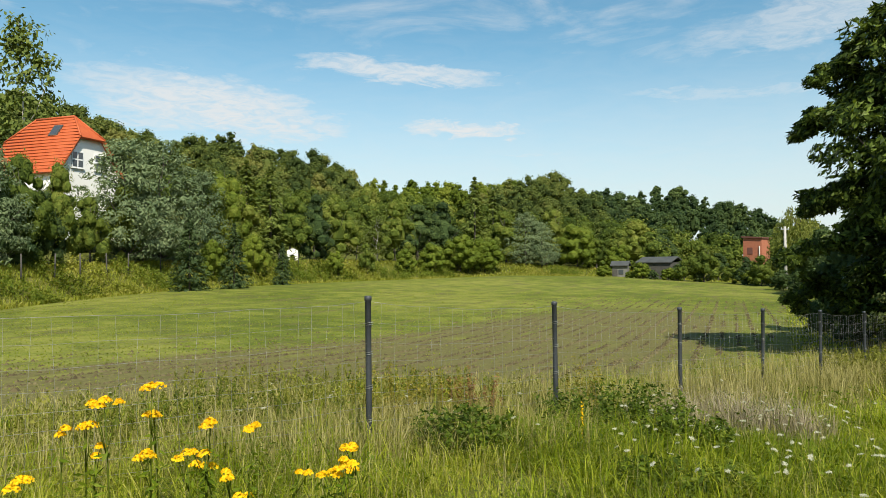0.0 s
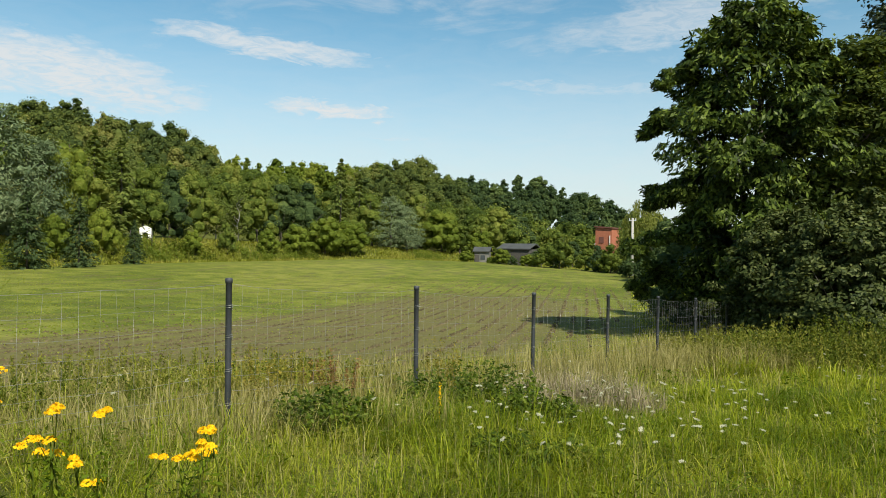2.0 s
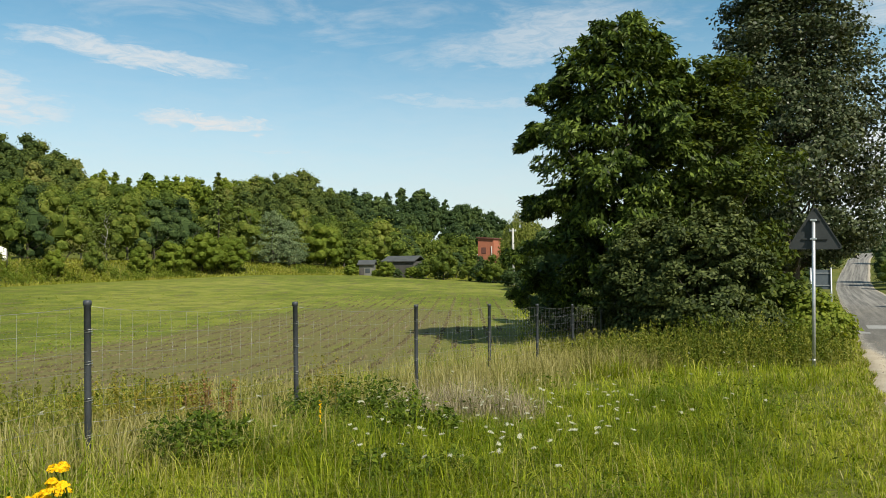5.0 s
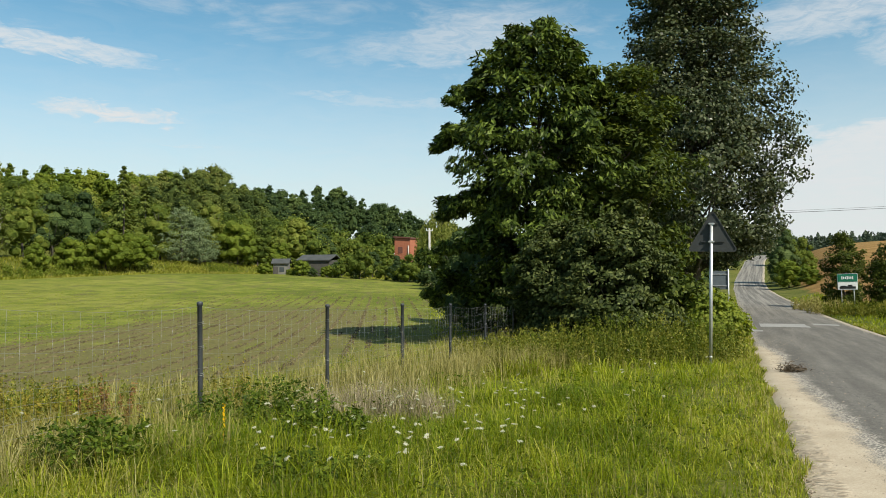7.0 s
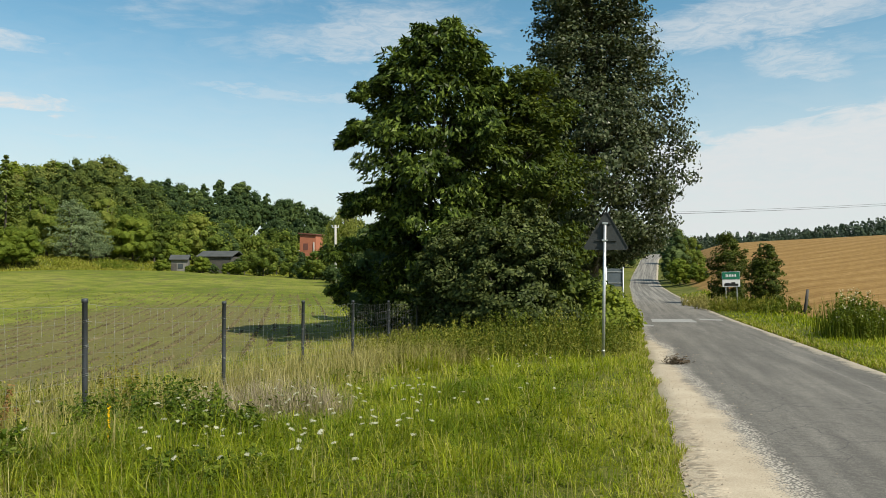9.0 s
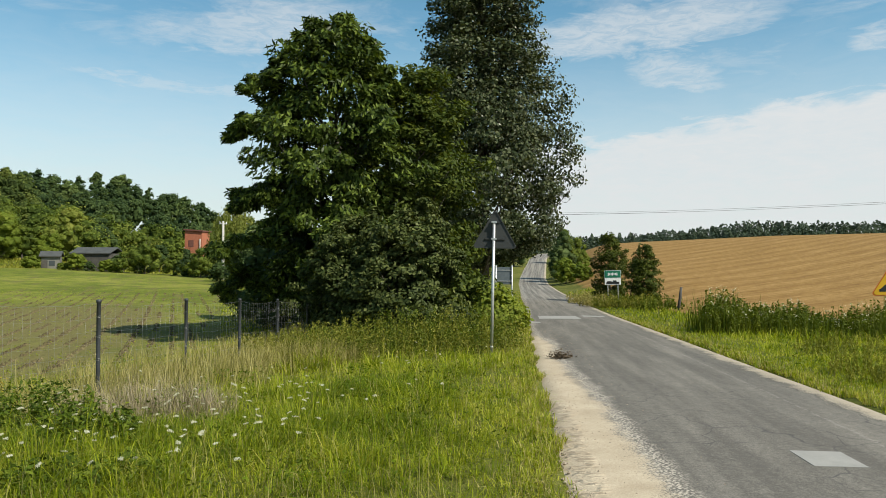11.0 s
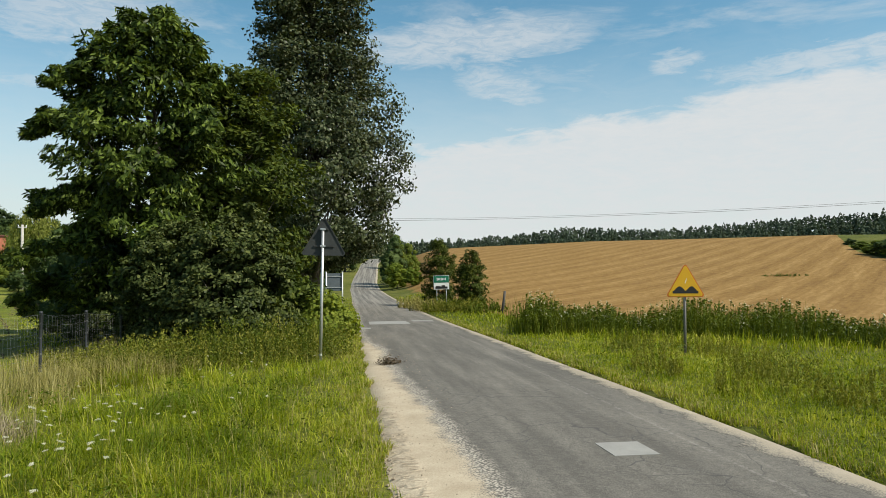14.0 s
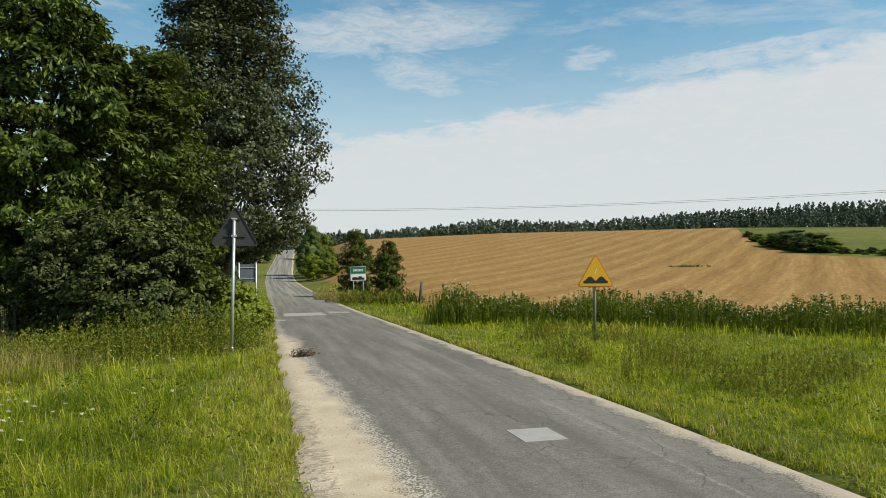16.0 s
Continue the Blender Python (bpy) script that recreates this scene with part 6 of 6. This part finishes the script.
        a = rng.uniform(0, 2 * np.pi, len(px))
        o = np.stack([np.cos(a), np.sin(a), 0 * a], 1)
        pts = np.stack([px, py, land(px, py) + rng.uniform(0.05, 0.36, len(px))], 1)
        ob = new("verge_herbs", leaf_mesh("verge_herbs", pts, o * 0.5 + np.array([0, 0, 0.9]), (0.028 + 0.0020 * np.hypot(px, py)) * rng.uniform(0.6, 1.4, len(px)), M[mat], 0.38, rng, o))
        tagged(ob, label, "herbs", "", "stuff")
    # rank weeds in the hollow beside the far lane edge
    for i, (wx, wy, sx, sy, hh) in enumerate(((11.0, 8.3, 1.0, 0.5, 0.75), (9.5, 9.2, 1.1, 0.4, 0.55), (9.0, 5.0, 0.7, 0.5, 0.55), (13.4, 11.2, 0.8, 0.5, 0.6))):
        leafy("rank_weeds", 130 + i, wx, wy, (sx, sy), 55, 0.2, hh * 0.9, 0.036, "olive_weed", "rank dark green weeds on the far verge", "weeds", 60, 55, 0.8)
    leafy("verge_weeds", 67, 9.3, 6.6, (1.5, 0.9), 110, 0.2, 0.62, 0.034, "olive_weed", "flowering weeds on the far verge", "weeds", 54, 30, 0.8)
    leafy("verge_weeds", 68, 12.6, 12.6, (1.6, 1.0), 120, 0.2, 0.6, 0.036, "olive_weed", "flowering weeds round the warning sign", "weeds", 54, 30, 0.8)
    leafy("verge_weeds", 69, 11.8, 6.0, (1.8, 0.9), 110, 0.2, 0.5, 0.034, "olive_weed", "flowering weeds on the far verge", "weeds", 54, 30, 0.8)


def build_flowers():
    rng = np.random.default_rng(71)
    # ragwort: heading and elevation of each head
    heads = [(-54.5, -10.7), (-51.9, -9.0), (-48.9, -8.3), (-48.7, -10.2), (-53.0, -10.5), (-52.4, -12.3), (-49.0, -13.0), (-46.6, -13.2), (-45.4, -12.7), (-45.3, -13.7), (-43.8, -14.6), (-45.0, -11.0), (-41.8, -11.5), (-38.8, -14.8), (-37.3, -15.1), (-36.4, -15.0), (-35.0, -14.9), (-35.6, -14.2), (-42.4, -16.2), (-57.3, -13.8), (-35.0, -13.1)]
    for az, el in heads:
        d = 4.7 + rng.uniform(-0.25, 0.35)
        x, y = at(az, d)
        g = on_ground(x, y)
        h = EYE + d * math.tan(radians(el)) - g
        bx, by = rng.normal(0, 0.05, 2)
        ob = thing("ragwort", pose(x + bx, y + by, g), "ragwort with bright yellow flower heads in the grass", "flower", "ragwort plants")
        part("stem", bm_tube([(0, 0, -0.05), (-bx * 0.4, -by * 0.4, h * 0.6), (-bx, -by, h - 0.03)], [0.006, 0.005, 0.003], 5), ob, "", M["weed"])
        m = 26
        t = rng.uniform(0.1, 0.9, m)
        a = rng.uniform(0, 2 * np.pi, m)
        o = np.stack([np.cos(a), np.sin(a), 0 * a], 1)
        part("leaves", leaf_mesh("leaves", np.stack([-bx * t, -by * t, h * t], 1) + o * 0.04, o * 0.4 + np.array([0, 0, 0.8]), 0.065, M["lush"], 0.3, rng, o), ob)
        # a few domed heads close together
        for k in range(int(rng.integers(2, 5))):
            c, r = 80, rng.uniform(0.028, 0.045)
            hx, hy = rng.normal(0, 0.034, 2) if k else (0.0, 0.0)
            q = np.sqrt(rng.uniform(0, 1, c))
            a = rng.uniform(0, 2 * np.pi, c)
            top = h + rng.normal(0, 0.012)
            dome = np.stack([np.cos(a) * q * r + hx - bx, np.sin(a) * q * r + hy - by, top + 0.7 * r * (1 - q ** 2)], 1)
            part("flower_head", leaf_mesh("flower_head", dome, np.stack([np.cos(a) * q, np.sin(a) * q, 0.8 + 0 * a], 1), 0.018, M["yellow_flower"], 0.95, rng), ob, "dense yellow flower cluster")
            part("stalk", bm_tube([(-bx * 0.7, -by * 0.7, h * 0.72), (hx - bx, hy - by, top)], [0.003, 0.002], 4), ob, "", M["weed"])
    # a mullein spike
    x, y = at(-17.0, 7.0)
    g = on_ground(x, y)
    ob = thing("mullein", pose(x, y, g), "thin mullein spike with yellow flowers", "flower")
    part("stem", bm_tube([(0, 0, -0.05), (0.01, 0, 0.45)], [0.008, 0.005], 6), ob, "", M["weed"])
    z = rng.uniform(0.05, 0.5, 80)
    a = rng.uniform(0, 6.28, 80)
    part("flower_spike", leaf_mesh("flower_spike", np.stack([np.cos(a) * 0.011, np.sin(a) * 0.011, z], 1), np.stack([np.cos(a), np.sin(a), 0.3 + 0 * a], 1), 0.020, M["yellow_flower"], 0.8, rng), ob, "yellow flowers up the spike")
    # yarrow
    first = None
    spots = []
    while len(spots) < 170:
        q = rng.uniform(0, 1)
        if q < 0.62:
            spots.append(at(rng.uniform(-15, 7), rng.uniform(5.3, 8.4)))
            continue
        elif q < 0.74:
            u, v = rng.uniform(4.2, 11.0), rng.uniform(-5.6, -1.3)
        elif q < 0.85:
            u, v = rng.uniform(5, 19), rng.uniform(-3, -0.3)
        else:
            x, y = at(rng.uniform(-52, -22), rng.uniform(7.5, 11))
            spots.append((x, y))
            continue
        x, y = road_xy(u, v)
        if math.hypot(x, y) > 4.3:
            spots.append((x, y))
    # more at the foot of the bushes beside the road
    spots += [at(rng.uniform(15.5, 20.5), rng.uniform(15.5, 19.0)) for _ in range(16)]
    for x, y in spots:
        m = pose(x, y, on_ground(x, y), rng.normal(0, 14), rng.normal(0, 14), rng.uniform(0, 360)) @ Matrix.Diagonal((*[rng.uniform(0.35, 0.62)] * 2, rng.uniform(0.75, 1.15), 1))
        if first is None:
            first = thing("yarrow", m, "white yarrow flower on a thin stem", "flower", "yarrow in the verge")
            part("stem", bm_tube([(0, 0, -0.05), (0.01, 0, 0.22), (0, 0, 0.43)], [0.004, 0.003, 0.003], 5), first, "", M["weed"])
            c = 110
            part("flower_head", leaf_mesh("flower_head", np.stack([rng.normal(0, 0.02, c), rng.normal(0, 0.016, c), 0.435 + rng.normal(0, 0.003, c)], 1), np.tile([0, 0, 1.5], (c, 1)), 0.012, M["white_flower"], 0.9, rng), first, "flat white flower head")
        else:
            copy_thing(first, m).matrix_basis = m


def build_road_bits():
    rng = np.random.default_rng(81)
    # repair patch and litter on the road
    u0, v0 = 6.5, 2.55

    def surface(u, v):
        return float(road_z(np.array(u))) + 0.03 - 0.03 * float((v - road_mid(u)) / 2.02) ** 2

    bm = bmesh.new()
    ring = [bm.verts.new((*road_xy(u0 + a, v0 + b), surface(u0 + a, v0 + b) + 0.004)) for a, b in ((-0.27, -0.20), (-0.25, 0.23), (0.26, 0.21), (0.24, -0.22))]
    low = [bm.verts.new((w.co.x, w.co.y, w.co.z - 0.04)) for w in ring]
    bm.faces.new(ring)
    for i in range(4):
        bm.faces.new((ring[i], low[i], low[(i + 1) % 4], ring[(i + 1) % 4]))
    bmesh.ops.recalc_face_normals(bm, faces=bm.faces[:])
    me = bpy.data.meshes.new("road_patch")
    bm.to_mesh(me)
    bm.free()
    me.materials.append(plain("patch_concrete", [(0.20, 0.20, 0.185), (0.28, 0.275, 0.255)], 4.0, 0.9, 0, 0.3, fine=90.0))
    tagged(new("road_patch", me), "pale square repair patch in the asphalt", "patch", "", "structure")
    # older cross-wise repairs further on
    for ua, ub, va, vb in ((28.6, 31.0, 0.35, 1.95), (25.6, 26.4, -0.10, 0.40), (30.6, 31.6, 2.2, 3.1)):
        co = np.array([[[*road_xy(u, v), surface(u, v) + 0.004] for v in np.linspace(va, vb, 7)] for u in np.linspace(ua, ub, 5)])
        co[:, :, :2] += rng.normal(0, 0.02, (5, 7, 2))
        tagged(new("road_patch", grid_mesh("road_patch", co, bpy.data.materials["patch_concrete"])), "older pale repair across the asphalt", "patch", "", "structure")
    # heap of dry plant litter on the sand
    x, y = road_xy(13.9, 0.62)
    m = 420
    pos = np.stack([rng.normal(0, 0.10, m), rng.normal(0, 0.09, m), np.abs(rng.normal(0, 0.06, m)) + 0.02], 1)
    ob = thing("plant_litter", pose(x, y, surface(13.9, 0.62) - 0.01, 0, 0, -20), "small heap of dry brown plant litter on sand", "litter")
    part("heap", leaf_mesh("heap", pos, np.tile([0, 0, 0.6], (m, 1)), 0.07, M["litter"], 0.25, rng), ob)
    # pebbles and crumbs along the sandy shoulder
    n = 1900
    u = rng.uniform(2.5, 22, n)
    v = 0.30 + np.abs(rng.normal(0, 0.45, n))
    x, y = road_xy(u, v)
    z = road_z(u) + 0.022 - 0.03 * ((v - road_mid(u)) / 2.02) ** 2
    r = rng.uniform(0.006, 0.022, n)
    lumps("gravel", rng, x, y, z, r, "pebble", "loose pebbles and sand crumbs on the shoulder", "gravel")


M["litter"] = foliage("litter", [(0.05, 0.038, 0.026), (0.12, 0.09, 0.06)], 0.1, 0.8)
M["pebble"] = foliage("pebble", [(0.22, 0.18, 0.13), (0.36, 0.31, 0.24)], 0.0, 0.9)
def build_willow():
    """A weeping willow: hanging strands of narrow leaves round a short trunk."""
    rng = np.random.default_rng(77)
    x, y = at(-0.3, 97.0)
    g = on_ground(x, y)
    h = EYE + 97.0 * math.tan(radians(4.3)) - g
    ob = thing("willow", pose(x, y, g), "pale yellow-green weeping willow beside the field", "tree")
    n, per = 260, 26
    a, r = rng.uniform(0, 2 * np.pi, n), np.sqrt(rng.uniform(0.02, 1, n))
    top = np.stack([np.cos(a) * r * 3.2, np.sin(a) * r * 3.2, h * (1 - 0.42 * r ** 2) + rng.normal(0, 0.15, n)], 1)
    t = rng.uniform(0, 1, (n, per, 1))
    ln = (h * rng.uniform(0.25, 0.6, n))[:, None, None]
    out = np.stack([np.cos(a), np.sin(a), 0 * a], 1)[:, None]
    p = top[:, None] + out * 0.5 * np.sqrt(t) - np.array([0, 0, 1.0]) * ln * t + rng.normal(0, 0.08, (n, per, 3))
    p[..., 2] = np.maximum(p[..., 2], 0.4)
    nrm = np.repeat(out, per, 1) + np.array([0, 0, 0.2])
    part("trunk", limbs(bmesh.new(), rng, 1.5, h, 0.25, top, 16), ob, "", M["bark"])
    part("crown", leaf_mesh("crown", p.reshape(-1, 3), nrm.reshape(-1, 3), 0.34 * rng.uniform(0.7, 1.3, n * per), M["willow_leaf"], 0.3, rng, np.tile([0, 0, -1.0], (n * per, 1))), ob, "hanging strands of narrow leaves")


build_willow()


def build_scrub():
    spots = [(-57.0, 3.0), (-54.0, 4.0), (-51.5, 3.5), (-48.8, 3.5), (-46.8, 2.5), (-44.2, 4.0), (-40.8, 4.0), (-38.2, 3.0), (-37.4, 4.0), (-35.0, 3.0), (-33.2, 3.0), (-30.5, 2.0), (-28.5, 2.5), (-26.8, 2.0), (-19.5, 2.0), (-17.0, 2.0)]
    for i, (az, off) in enumerate(spots):
        x, y = at(az, float(bank_d(az)) + off)
        leafy("bank_scrub", 90 + i, x, y, (2.9, 1.6), 130, 0.4, 1.5, 0.20, ("light_leaf", "weed", "bank", "light_leaf")[i % 4], "low scrub and tall herbs on the bank", "scrub", 18, -az)


build_scrub()
build_weeds()
build_flowers()
build_road_bits()
